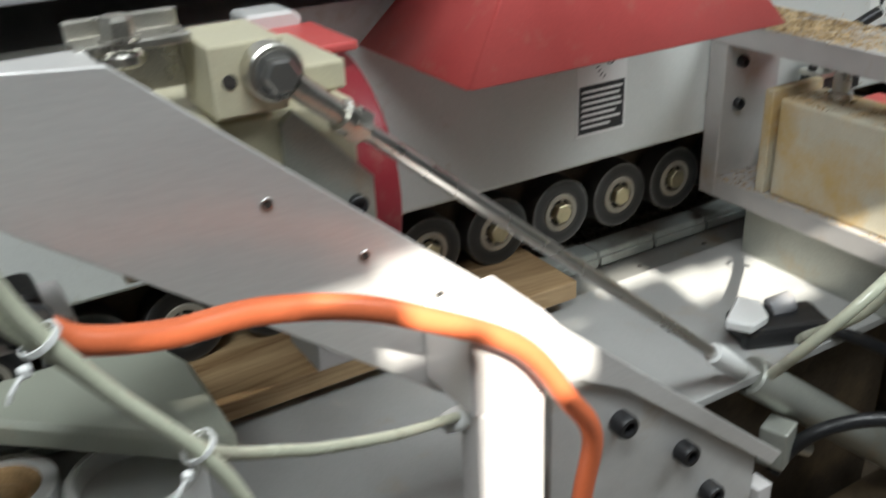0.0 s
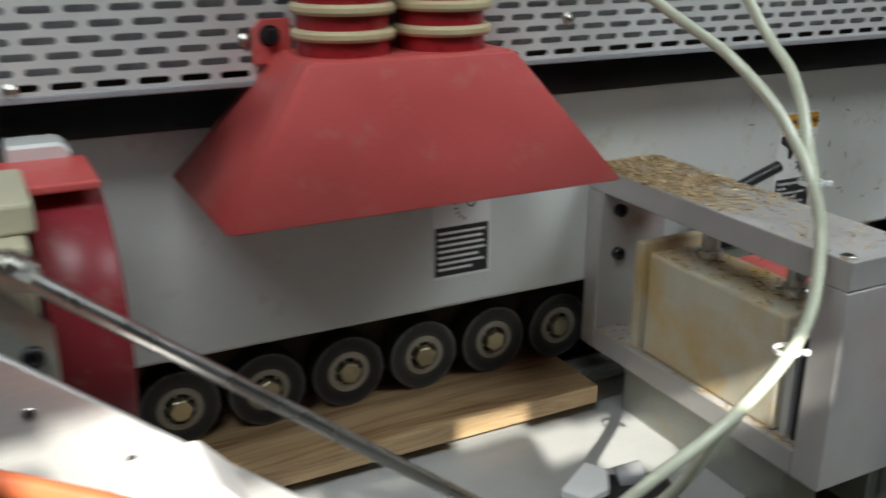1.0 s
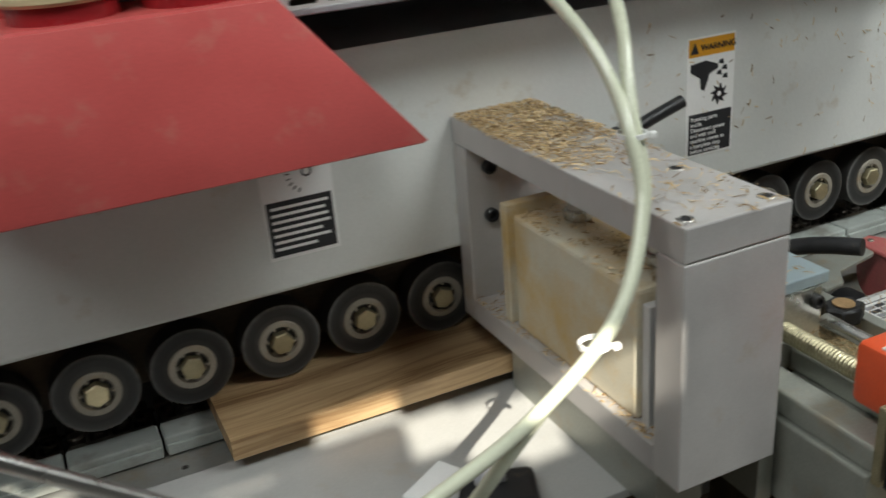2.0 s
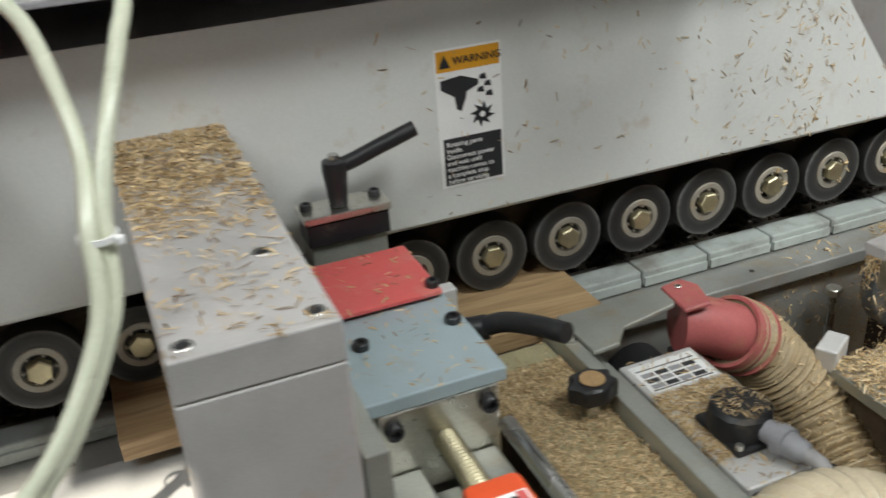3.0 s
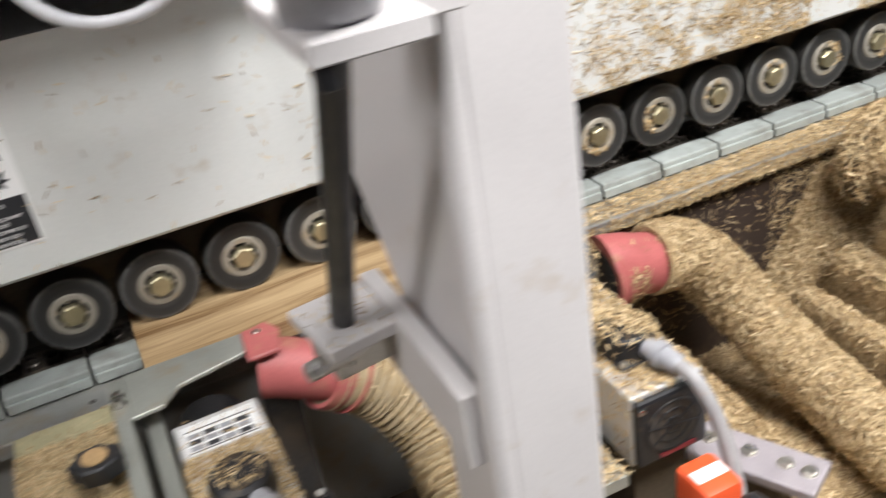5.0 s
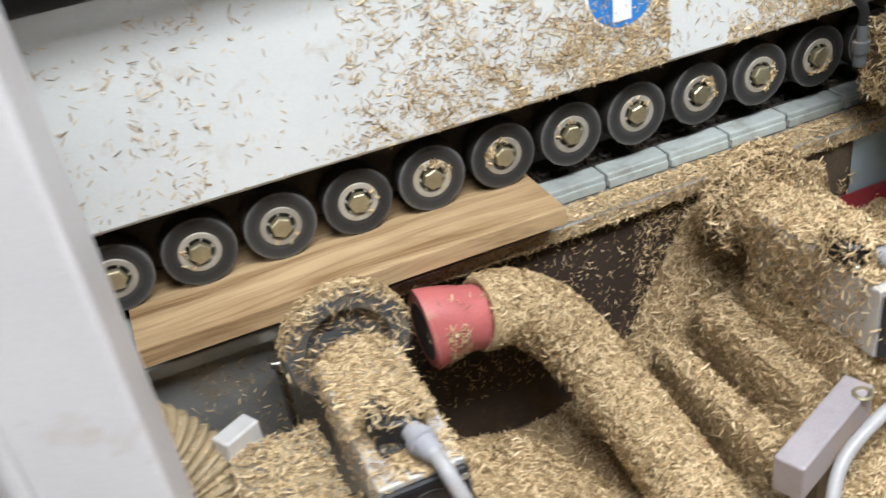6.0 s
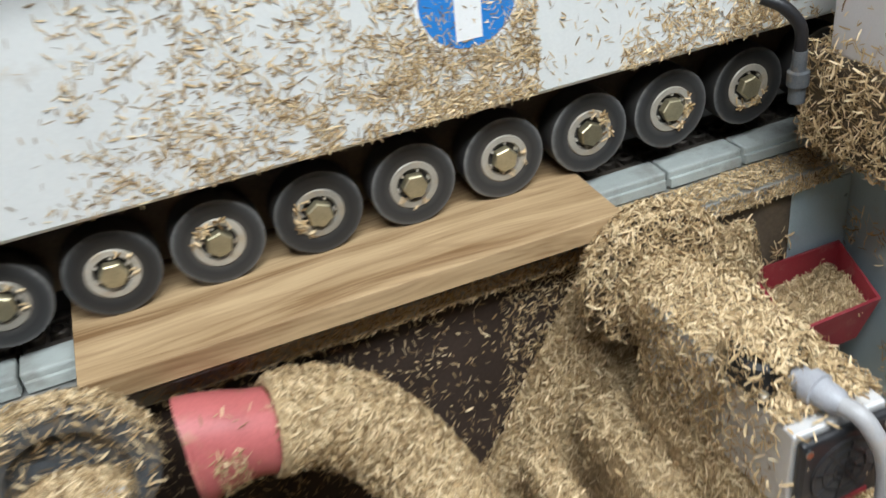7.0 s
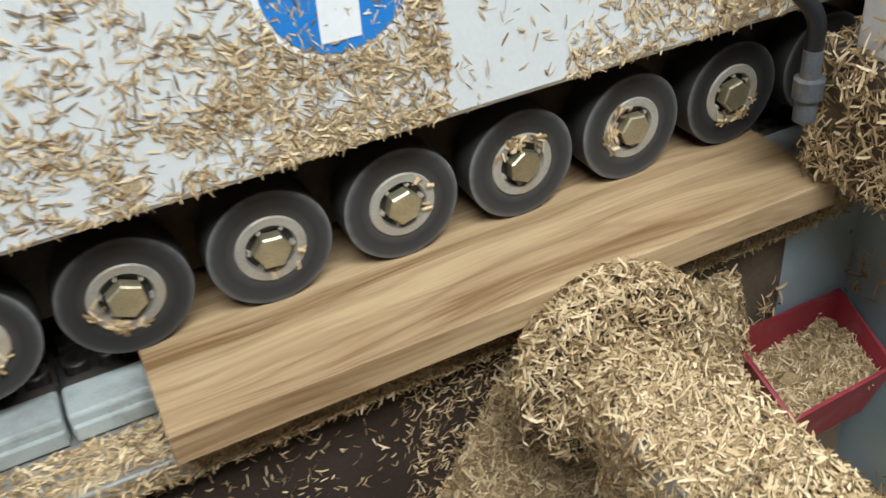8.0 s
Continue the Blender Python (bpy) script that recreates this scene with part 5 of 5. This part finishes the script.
p, n = on_mesh([pl2], 16000, lambda p, n: np.where(p[:, 1] < -0.105, np.clip(0.85 + 0.5 * (patch(p, 0.06, 3) - 0.5) - 2.6 * np.clip(-p[:, 1] - 0.255, 0, 1), 0, 1), 0.03), UP)
flakes("loose_shavings", p, n, 0.0042, "brown wood shavings strewn on the olive plate", 0.0015, 0.5)
p, n = on_mesh(m1s, 9000, lambda p, n: np.where((p[:, 1] < -0.178) & (p[:, 1] > -0.26), 0.9, 0.05), UP)
flakes("loose_shavings", p, n, 0.005, "brown wood shavings lying on a motor housing", 0.0012, 0.4)
p, n = on_mesh([m1c], 110, None, lambda n: (n[:, 2] > 0.7) * 1.0)
flakes("loose_shavings", p, n, 0.005, "a few wood shavings on a terminal cap", 0.0008, 0.2)
p, n = on_mesh([foot], 70, None, lambda n: (n[:, 2] > 0.7) * 1.0)
flakes("loose_shavings", p, n, 0.0045, "a few wood shavings on a bracket foot", 0.0008, 0.2)
p, n = on_mesh([f_top], 9500, lambda p, n: np.clip(0.2 + 1.25 * (p[:, 1] + 0.19) / 0.14, 0.07, 1.0) * np.clip(0.3 + 1.2 * patch(p, 0.018, 6), 0, 1), lambda n: (n[:, 2] > 0.9) * 1.0)
flakes("loose_shavings", p, n, 0.0055, "yellowish wood shavings on the portal frame", 0.001, 0.25)
p, n = on_mesh([f_bot, blk_o], 4500, lambda p, n: 0.6 * (patch(p, 0.02, 5) > 0.4), lambda n: (n[:, 2] > 0.9) * 1.0)
flakes("loose_shavings", p, n, 0.005, "yellowish wood shavings inside the portal frame", 0.001, 0.25)
p, n = on_mesh([red_b, top_b], 150, None, lambda n: (n[:, 2] > 0.9) * 1.0)
flakes("loose_shavings", p, n, 0.005, "a few wood shavings on the scraper block", 0.0008, 0.15)
p, n = on_mesh([br_t, rbfill], 5200, None, lambda n: (n[:, 2] > 0.4) * 1.0)
flakes("loose_shavings", p, n, 0.006, "brown wood shavings on a bracket and in the dust box", 0.003, 0.7)
p, n = on_mesh([eh1, eh2, eh4, eh3], 26000, lambda p, n: np.where(p[:, 2] > 1.02, 0.15, np.where((p[:, 2] > 0.93) & (p[:, 0] > 0.97), 1.0, 0.75 * (patch(p, 0.05, 2) > 0.5) * (p[:, 1] > -0.14))))
flakes("loose_shavings", p, n, 0.0075, "brown wood shavings caked on the end housing", 0.0025, 0.8)
p, n = on_mesh([eh4], 4500, lambda p, n: np.clip(0.25 + patch(p, 0.03, 4), 0, 1))
flakes("loose_shavings", p, n, 0.0075, "brown wood shavings matted on the hanging head", 0.004, 1.0)
p, n = on_mesh([mouth], 2600, lambda p, n: np.where((p[:, 1] < -0.095) & (p[:, 2] < 0.868) & (np.abs(p[:, 0] - 0.487) < 0.011), 0.9, 0.04))
flakes("loose_shavings", p, n, 0.0055, "pale wood shavings clinging to a red suction shoe", 0.0015, 0.6)
# on the upright cover, thick to the left of the round sign's right edge
g = CHIP_RNG
NC = 84000
cx, cz = g.uniform(-0.1, 1.02, NC), g.uniform(1.009, 1.17, NC)
low = np.clip((1.14 - cz) / 0.12, 0, 1)
dens = np.where((cx > 0.40) & (cx < 0.775), 0.95 * np.clip((cx - 0.40) / 0.30, 0.05, 1) ** 1.5 * (0.15 + 0.85 * low ** 1.6), 0.0)
dens = np.where((cx > 0.46) & (cx < 0.775), dens + 0.10, dens)
dens = np.where(cx >= 0.775, 0.04 + 0.8 * np.clip((1.05 - cz + (cx - 0.86) * 0.35) / 0.05, 0, 1) * (cx > 0.84), dens)
dens = np.where((cx > 0.2) & (cx < 0.40), 0.018 + 0.05 * (np.abs(cx - 0.30 - (cz - 1.05) * 0.2) < 0.03), dens)
dens = np.where(cx < 0.2, 0.006, dens)
pc = np.stack([cx, np.full(NC, -0.0190), cz], axis=1)
dens = dens * np.clip(0.15 + 1.5 * (patch(pc, 0.022, 8) - 0.12), 0.03, 1.2)
keepc = g.random(NC) < dens
pc = pc[keepc]
flakes("loose_shavings", pc, np.tile([0.0, -1.0, 0.0], (len(pc), 1)), 0.0054, "pale wood shavings sticking to the upright cover", 0.0007, 0.2, "stuff", 0.16)
# on roller hubs and in the gap between rollers
NB = 9000
cx = g.uniform(0.3, 1.05, NB)
pc = np.stack([cx, g.uniform(-0.040, -0.008, NB), np.full(NB, 0.8822)], axis=1)
keepc = g.random(NB) < np.clip((cx - 0.40) / 0.2, 0.02, 1)
flakes("loose_shavings", pc[keepc], np.tile([0.0, 0.0, 1.0], (int(keepc.sum()), 1)), 0.006, "pale wood shavings along the guide rail", 0.001, 0.4)
NB = 3000
cx = g.uniform(0.4, 1.04, NB)
pc = np.stack([cx, np.full(NB, -0.0432), g.uniform(0.868, 0.882, NB)], axis=1)
keepc = g.random(NB) < np.clip((cx - 0.42) / 0.2, 0.02, 1)
flakes("loose_shavings", pc[keepc], np.tile([0.0, -1.0, 0.0], (int(keepc.sum()), 1)), 0.006, "pale wood shavings on the face of the guide rail", 0.001, 0.4)
NB = 20000
cx = g.uniform(0.25, 1.04, NB)
cz = g.uniform(0.70, 0.868, NB)
pc = np.stack([cx, np.full(NB, -0.0305), cz], axis=1)
# Fewer flakes left of x 0.72, in place of the panel's shade.
keepc = g.random(NB) < np.where(cx < 0.72, 0.2, 0.9) * np.clip(0.35 + patch(pc, 0.04, 9) * 0.7, 0, 1)
flakes("loose_shavings", pc[keepc], np.tile([0.0, -1.0, 0.0], (int(keepc.sum()), 1)), 0.0048, "brown wood shavings caked on the bed wall", 0.0012, 0.4)

# ---- infeed end: glue unit, slanted guard plate and linkage ----
tb = thing("table_sheet", (-0.75, -0.28, 0.64), "grey metal table sheet below the panel path", "machine table")
part("sheet", box(-1.3, -0.205, -0.235, -0.046, 0.880, 0.888, 0.001), "table", tb)
part("support", box(-1.25, -0.22, -0.215, -0.07, 0.64, 0.8795, 0.001), "bed", tb)

gp = thing("guard_plate", (-0.7, -0.266, 0.888), "polished slanted aluminium guard plate", "guard plate")
part("plate", prism([(-1.2, 1.238), (-0.937, 1.2355), (-0.898, 1.232), (-0.431, 0.829), (-0.442, 0.822), (-0.526, 0.893), (-0.606, 0.960), (-0.645, 0.982), (-0.73, 0.999), (-0.844, 1.09), (-0.899, 1.132), (-0.952, 1.173), (-1.2, 1.19)], "y", -0.268, -0.2625, 0.0006), "brushed", gp, "polished aluminium sheet")
part("top_flange", box(-1.2, -0.90, -0.2625, -0.232, 1.2285, 1.2325, 0.0008), "brushed", gp)
for hx, hz in ((-0.839, 1.156), (-0.791, 1.115), (-0.748, 1.079)):
    part("hole", ring((hx, -0.2679, hz), (hx, -0.2688, hz), 0.0034, 0.0022, 16), "steel", gp)
    # Dark plug on the plate: the drilled hole's shade as colour.
    part("hole_shade", rod((hx, -0.2676, hz), (hx, -0.2684, hz), 0.0023, 12), "dark", gp)
bpz = thing("bolted_plate", (-0.52, -0.26, 0.888), "grey steel mounting plate with socket bolts", "mounting plate")
part("plate", prism([(-0.665, 1.015), (-0.455, 0.835), (-0.455, 0.700), (-0.665, 0.700)], "y", -0.2620, -0.2475, 0.001), "alu_dull", bpz)
part("edge_post", box(-0.4535, -0.437, -0.268, -0.25, 0.700, 0.80, 0.001), "white", bpz)
for sx, sz in ((-0.606, 0.931), (-0.542, 0.878), (-0.51, 0.825)):
    socket_screw(sx, -0.262, sz, 0.009, bpz, (0, -1, 0), 0.012)

wp = thing("white_post", (-0.72, -0.31, 0.888), "white enamelled bracket post in the sun", "bracket")
part("upright", box(-0.756, -0.712, -0.318, -0.298, 0.64, 1.03, 0.002), "white", wp)
part("head", prism([(-0.760, 1.03), (-0.70, 1.03), (-0.698, 1.062), (-0.715, 1.082), (-0.760, 1.078)], "y", -0.318, -0.269, 0.0015), "white", wp)
part("fitting", lathe((-0.752, -0.303, 1.022), (-0.772, -0.301, 1.020), [(0, 0), (0, 0.006), (0.008, 0.007), (0.016, 0.0055), (0.02, 0)], 16), "label", wp, "", True)

ah = thing("air_hose", (-0.695, -0.32, 0.88), "bright orange air hose looping past the guard plate", "air hose")
part("tube", tube([(-0.97, -0.33, 1.165), (-0.951, -0.322, 1.154), (-0.936, -0.32, 1.142), (-0.904, -0.32, 1.134), (-0.868, -0.32, 1.132), (-0.830, -0.322, 1.123), (-0.796, -0.324, 1.108), (-0.738, -0.328, 1.073), (-0.706, -0.328, 1.029), (-0.685, -0.326, 0.994), (-0.687, -0.322, 0.949), (-0.695, -0.32, 0.88)], 0.0062, 0.004, 16), "orangetube", ah, "", True)
part("fitting", lathe((-0.972, -0.331, 1.168), (-0.948, -0.3215, 1.152), [(0, 0), (0, 0.0075), (0.016, 0.0075), (0.017, 0.009), (0.027, 0.009), (0.028, 0)], 16), "black", ah, "black push-in fitting", True)
tubes = thing("clear_tubes", (-0.95, -0.4, 1.1), "pair of clear pneumatic tubes with zip ties", "air tubes")
part("tube", tube([(-0.978, -0.405, 1.262), (-0.969, -0.402, 1.228), (-0.963, -0.40, 1.208), (-0.956, -0.40, 1.192), (-0.940, -0.40, 1.165), (-0.919, -0.40, 1.135), (-0.907, -0.40, 1.110), (-0.892, -0.40, 1.06)], 0.0030, 0.004, 12), "tube", tubes, "", True)
part("tube", tube([(-0.982, -0.398, 1.250), (-0.972, -0.396, 1.214), (-0.964, -0.395, 1.196), (-0.953, -0.394, 1.181), (-0.935, -0.394, 1.155), (-0.915, -0.39, 1.127), (-0.897, -0.372, 1.105), (-0.876, -0.36, 1.089), (-0.858, -0.352, 1.077), (-0.811, -0.33, 1.050), (-0.762, -0.305, 1.025)], 0.0028, 0.004, 12), "tube", tubes, "", True)
part("tube", tube([(-1.0, -0.365, 1.24), (-0.945, -0.355, 1.298), (-0.899, -0.35, 1.321), (-0.88, -0.35, 1.325), (-0.839, -0.345, 1.328), (-0.749, -0.33, 1.328), (-0.66, -0.28, 1.36), (-0.60, -0.20, 1.5)], 0.0040, 0.004, 12), "tube", tubes, "", True)
for tx, ty, tz in ((-0.9555, -0.3975, 1.188), (-0.917, -0.3965, 1.132)):
    part("zip_tie", lathe((tx - 0.001, ty, tz + 0.0018), (tx + 0.001, ty, tz - 0.0018), [(0, 0.0058), (0, 0.0066), (0.0022, 0.0066), (0.0022, 0.0058)], 14), "label", tubes)
    part("zip_head", box(tx - 0.0085, tx - 0.005, ty - 0.0075, ty - 0.004, tz - 0.0065, tz - 0.003, 0.0008), "label", tubes)
    part("zip_tail", tube([(tx - 0.006, ty - 0.006, tz - 0.004), (tx - 0.011, ty - 0.008, tz - 0.008), (tx - 0.013, ty - 0.008, tz - 0.012)], 0.0008, 0.004, 6), "label", tubes)

gu = thing("glue_unit_casing", (-1.05, -0.08, 0.888), "green-grey enamelled casing with a rounded lip", "machine casing")
part("casing", prism([(-1.3, -0.024), (-0.862, -0.024), (-0.845, -0.075), (-0.846, -0.176), (-0.856, -0.180), (-0.976, -0.076), (-1.3, -0.070)], "z", 0.949, 0.97, 0.004), "casing", gu, "", True)
part("cup", box(-1.20, -0.925, -0.21, -0.16, 1.085, 1.098, 0.004), "white", gu)
part("cup_wall", box(-0.931, -0.925, -0.21, -0.16, 1.062, 1.0845, 0.002), "white", gu)
part("latch", box(-1.04, -0.94, -0.235, -0.20, 1.108, 1.125, 0.005), "black", gu)
part("latch_pin", rod((-0.99, -0.24, 1.128), (-0.955, -0.24, 1.132), 0.004, 12), "steel", gu, "", True)
part("knob", box(-1.02, -0.975, -0.30, -0.26, 1.165, 1.19, 0.005), "beige", gu)
part("stand", box(-1.30, -1.04, -0.06, -0.028, 0.888, 0.949, 0.002), "dark", gu)
part("cup_arm", box(-1.20, -1.17, -0.20, -0.03, 0.97, 1.0845, 0.002), "casing", gu)
cyl = thing("tape_drum", (-0.905, -0.128, 0.888), "aluminium drum with a pale rim below the casing", "drum")
part("drum", lathe((-0.905, -0.128, 0.888), (-0.905, -0.128, 0.932), [(0, 0), (0, 0.046), (0.041, 0.046), (0.044, 0.044), (0.044, 0.038), (0.030, 0.037), (0.030, 0)], 40), "alu", cyl, "", True)
part("rim", ring((-0.905, -0.128, 0.928), (-0.905, -0.128, 0.9335), 0.0435, 0.039, 36), "label", cyl)
ro = thing("band_roll", (-0.982, -0.092, 0.888), "roll of edge band with frayed paper core", "edge band roll")
part("roll", ring((-0.984, -0.094, 0.888), (-0.984, -0.094, 0.932), 0.037, 0.027, 36), "label", ro)
part("core", lathe((-0.984, -0.094, 0.888), (-0.984, -0.094, 0.929), [(0, 0), (0, 0.0268), (0.041, 0.0268), (0.041, 0.021), (0.034, 0.017), (0.037, 0.012), (0.03, 0.006), (0.03, 0)], 24), "core", ro, "torn brown paper core")

bl = thing("linkage_block", (-0.85, -0.24, 1.20), "beige enamelled block with a rod end bolt", "linkage block")
part("block", box(-0.873, -0.837, -0.270, -0.222, 1.240, 1.2745, 0.0015), "beige", bl)
# No real hole here; a dark disc paints the bore's shade.
part("bore_shade", rod((-0.8648, -0.2699, 1.2575), (-0.8648, -0.2706, 1.2575), 0.0035, 14), "dark", bl)
part("carrier", box(-0.925, -0.800, -0.262, -0.18, 1.168, 1.236, 0.002), "beige", bl)
part("step", box(-0.836, -0.795, -0.245, -0.17, 1.2362, 1.252, 0.002), "beige", bl)
part("bracket", box(-0.925, -0.874, -0.255, -0.235, 1.2745, 1.279, 0.001), "zinc", bl)
part("bracket_web", box(-0.925, -0.874, -0.2345, -0.230, 1.25, 1.287, 0.001), "zinc", bl)
hex_bolt(-0.905, -0.249, 1.279, 0.0075, bl, (0, 0, 1), 0.011, "zinc", "nut")
part("washer", rod((-0.905, -0.249, 1.268), (-0.905, -0.249, 1.2745), 0.011, 18), "zinc", bl, "", True)
part("fork_plate", prism([(-0.842, 1.232), (-0.835, 1.238), (-0.795, 1.195), (-0.795, 1.165), (-0.842, 1.20)], "y", -0.268, -0.2635, 0.0006), "greyplate", bl)
socket_screw(-0.806, -0.268, 1.182, 0.0055, bl, (0, -1, 0), 0.004)
part("top_knob", prism([(-0.80, 1.236), (-0.765, 1.236), (-0.762, 1.246), (-0.768, 1.252), (-0.80, 1.252)], "y", -0.115, -0.085, 0.002), "alu", bl)
bl.location += Vector((0.021, 0.017, -0.0455))
lk = thing("link_rod", (-0.66, -0.26, 0.93), "polished steel link rod with a ball rod end", "link rod")
T0, T1 = Vector((-0.8255, -0.262, 1.2156)), Vector((-0.485, -0.235, 0.927))
TD = (T1 - T0).normalized()
part("eye", ring(T0 + Vector((0, -0.004, 0)), T0 + Vector((0, 0.0085, 0)), 0.0135, 0.006, 28), "zinc", lk, "", True)
hex_bolt(T0.x, T0.y - 0.004, T0.z, 0.0085, lk, (0, -1, 0), 0.008, "steel")
part("shank", lathe(T0 + TD * 0.011, T0 + TD * 0.06, [(0, 0), (0, 0.0065), (0.03, 0.006), (0.031, 0.0088), (0.039, 0.0088), (0.0395, 0.0065), (0.049, 0.006), (0.049, 0)], 18), "zinc", lk, "", True)
part("lock_nut", lathe(T0 + TD * 0.047, T0 + TD * 0.056, [(0, 0), (0, 0.0098), (0.009, 0.0098), (0.009, 0)], 6), "zinc", lk)
part("rod", rod(T0 + TD * 0.056, T1, 0.0048, 20), "steel", lk, "", True)
part("end_fitting", lathe(T1 - TD * 0.004, T1 + TD * 0.06, [(0, 0), (0, 0.008), (0.012, 0.0095), (0.03, 0.009), (0.05, 0.007), (0.06, 0)], 20), "label", lk, "cream plastic end fitting", True)

rg = thing("pulley_guard", (-0.77, -0.13, 1.03), "dark red half round pulley guard with a top plate", "pulley guard")
part("drum", lathe((-0.788, -0.124, 1.136), (-0.746, -0.124, 1.136), [(0, 0), (0, 0.080), (0.003, 0.082), (0.039, 0.082), (0.042, 0.080), (0.042, 0)], 56), "red_dark", rg, "", True)
part("back_disc", rod((-0.800, -0.128, 1.130), (-0.7925, -0.128, 1.130), 0.082, 40), "black", rg, "", True)
part("top_plate", box(-0.83, -0.748, -0.166, -0.098, 1.2205, 1.226, 0.0015), "red", rg)
for sy in (-0.125, -0.15):
    socket_screw(-0.818, sy, 1.226, 0.0045, rg)
part("foot", box(-0.79, -0.75, -0.15, -0.10, 1.0, 1.05, 0.002), "white", rg)

rg.location += Vector((0.014, 0.004, -0.029))
jt = thing("feed_tubes", (-0.34, -0.29, 1.06), "two clear air tubes tied together before the frame", "air tubes")
part("tube", tube([(-0.45, -0.09, 1.50), (-0.43, -0.10, 1.40), (-0.395, -0.128, 1.327), (-0.349, -0.165, 1.2825), (-0.328, -0.188, 1.262), (-0.313, -0.207, 1.246), (-0.305, -0.24, 1.221), (-0.302, -0.262, 1.198), (-0.306, -0.284, 1.176), (-0.312, -0.305, 1.139), (-0.348, -0.332, 1.094), (-0.41, -0.345, 1.058), (-0.485, -0.352, 1.032), (-0.51, -0.33, 0.99), (-0.50, -0.30, 0.95)], 0.0040, 0.004, 12), "tube", jt, "", True)
part("tube", tube([(-0.305, -0.11, 1.50), (-0.29, -0.145, 1.345), (-0.274, -0.18, 1.281), (-0.269, -0.202, 1.253), (-0.276, -0.228, 1.238), (-0.285, -0.25, 1.219), (-0.293, -0.265, 1.200), (-0.299, -0.279, 1.178), (-0.306, -0.299, 1.140), (-0.343, -0.327, 1.091), (-0.405, -0.34, 1.053), (-0.445, -0.33, 1.00), (-0.43, -0.27, 0.94), (-0.37, -0.235, 0.90)], 0.0040, 0.004, 12), "tube", jt, "", True)
for tx, ty, tz in ((-0.303, -0.283, 1.172), (-0.362, -0.333, 1.083)):
    part("zip_tie", lathe((tx, ty, tz + 0.0014), (tx, ty, tz - 0.0014), [(0, 0.0075), (0, 0.0085), (0.0028, 0.0085), (0.0028, 0.0075)], 14), "label", jt)
    part("zip_head", box(tx + 0.006, tx + 0.010, ty - 0.010, ty - 0.006, tz - 0.002, tz + 0.002, 0.001), "label", jt)

vb = thing("valve_body", (-0.35, -0.15, 0.888), "dark green-black valve body with a pale cap", "valve")
part("body", box(-0.385, -0.305, -0.182, -0.140, 0.888, 0.908, 0.005, -22), "black", vb)
part("cap", prism([(-0.402, -0.152), (-0.362, -0.128), (-0.352, -0.146), (-0.366, -0.168), (-0.390, -0.172)], "z", 0.9085, 0.918, 0.002), "label", vb, "pale plastic cap")
part("stem", rod((-0.345, -0.15, 0.908), (-0.325, -0.158, 0.914), 0.010, 16), "grey", vb, "", True)
part("port", rod((-0.33, -0.172, 0.898), (-0.315, -0.186, 0.898), 0.009, 16), "black", vb, "", True)
vb.location += Vector((-0.026, -0.04, 0))
cable("black_hose", [(-0.344, -0.224, 0.898), (-0.336, -0.237, 0.896), (-0.315, -0.250, 0.886), (-0.295, -0.27, 0.875), (-0.26, -0.32, 0.86)], 0.0055, "black", "black rubber air hose from the valve", "air hose")
cable("black_hose", [(-0.415, -0.25, 0.79), (-0.40, -0.255, 0.812), (-0.38, -0.27, 0.833), (-0.335, -0.29, 0.836), (-0.28, -0.32, 0.82), (-0.22, -0.36, 0.78)], 0.0065, "black", "thick black rubber hose before the plate", "air hose")
cyb = thing("air_cylinder", (-0.33, -0.25, 0.64), "dull steel air cylinder barrel slanting down below the linkage", "air cylinder")
part("barrel", rod((-0.43, -0.225, 0.882), (-0.20, -0.285, 0.705), 0.017, 24), "greyplate", cyb, "", True)
part("head", box(-0.425, -0.40, -0.26, -0.236, 0.80, 0.838, 0.002, 20), "greyplate", cyb)
part("port", rod((-0.405, -0.25, 0.815), (-0.385, -0.262, 0.808), 0.006, 14), "zinc", cyb, "", True)
part("mount", box(-0.43, -0.22, -0.30, -0.236, 0.64, 0.70, 0.002), "bed", cyb)


# ---- movement ----
def motions():
    rows = []
    for t in (0.0, 2.0, 4.0, 6.0, 8.0):
        rows.append((t, pose(panel_at.x - 0.4855 + SPEED * t, panel_at.y, panel_at.z)))
    walk(panel, rows)
    walk(chain, [(t, pose(chain.location.x + SPEED * t, 0.02, 0.883)) for t in (0.0, 8.0)])
    for w, rel, x, k in ROLLERS:
        start = max(0.0, min(8.0, (x + 0.4855) / SPEED))
        stop = max(0.0, min(8.0, (x + 0.4855 + 0.402) / SPEED))
        turn, rows = (k * 53) % 360, [(0.0, pose(*rel, 0, (k * 53) % 360, 0))]
        if stop - start > 0.2:
            n = max(2, math.ceil((stop - start) / 0.2))
            for i in range(n + 1):
                t = start + (stop - start) * i / n
                if t > 0.05 and t < 7.95:
                    rows.append((t, pose(*rel, 0, turn + math.degrees(SPEED * (t - start) / R), 0)))
            end = turn + math.degrees(SPEED * (stop - start) / R)
        else:
            end = turn
        rows.append((8.0, pose(*rel, 0, end, 0)))
        walk(w, rows)


motions()
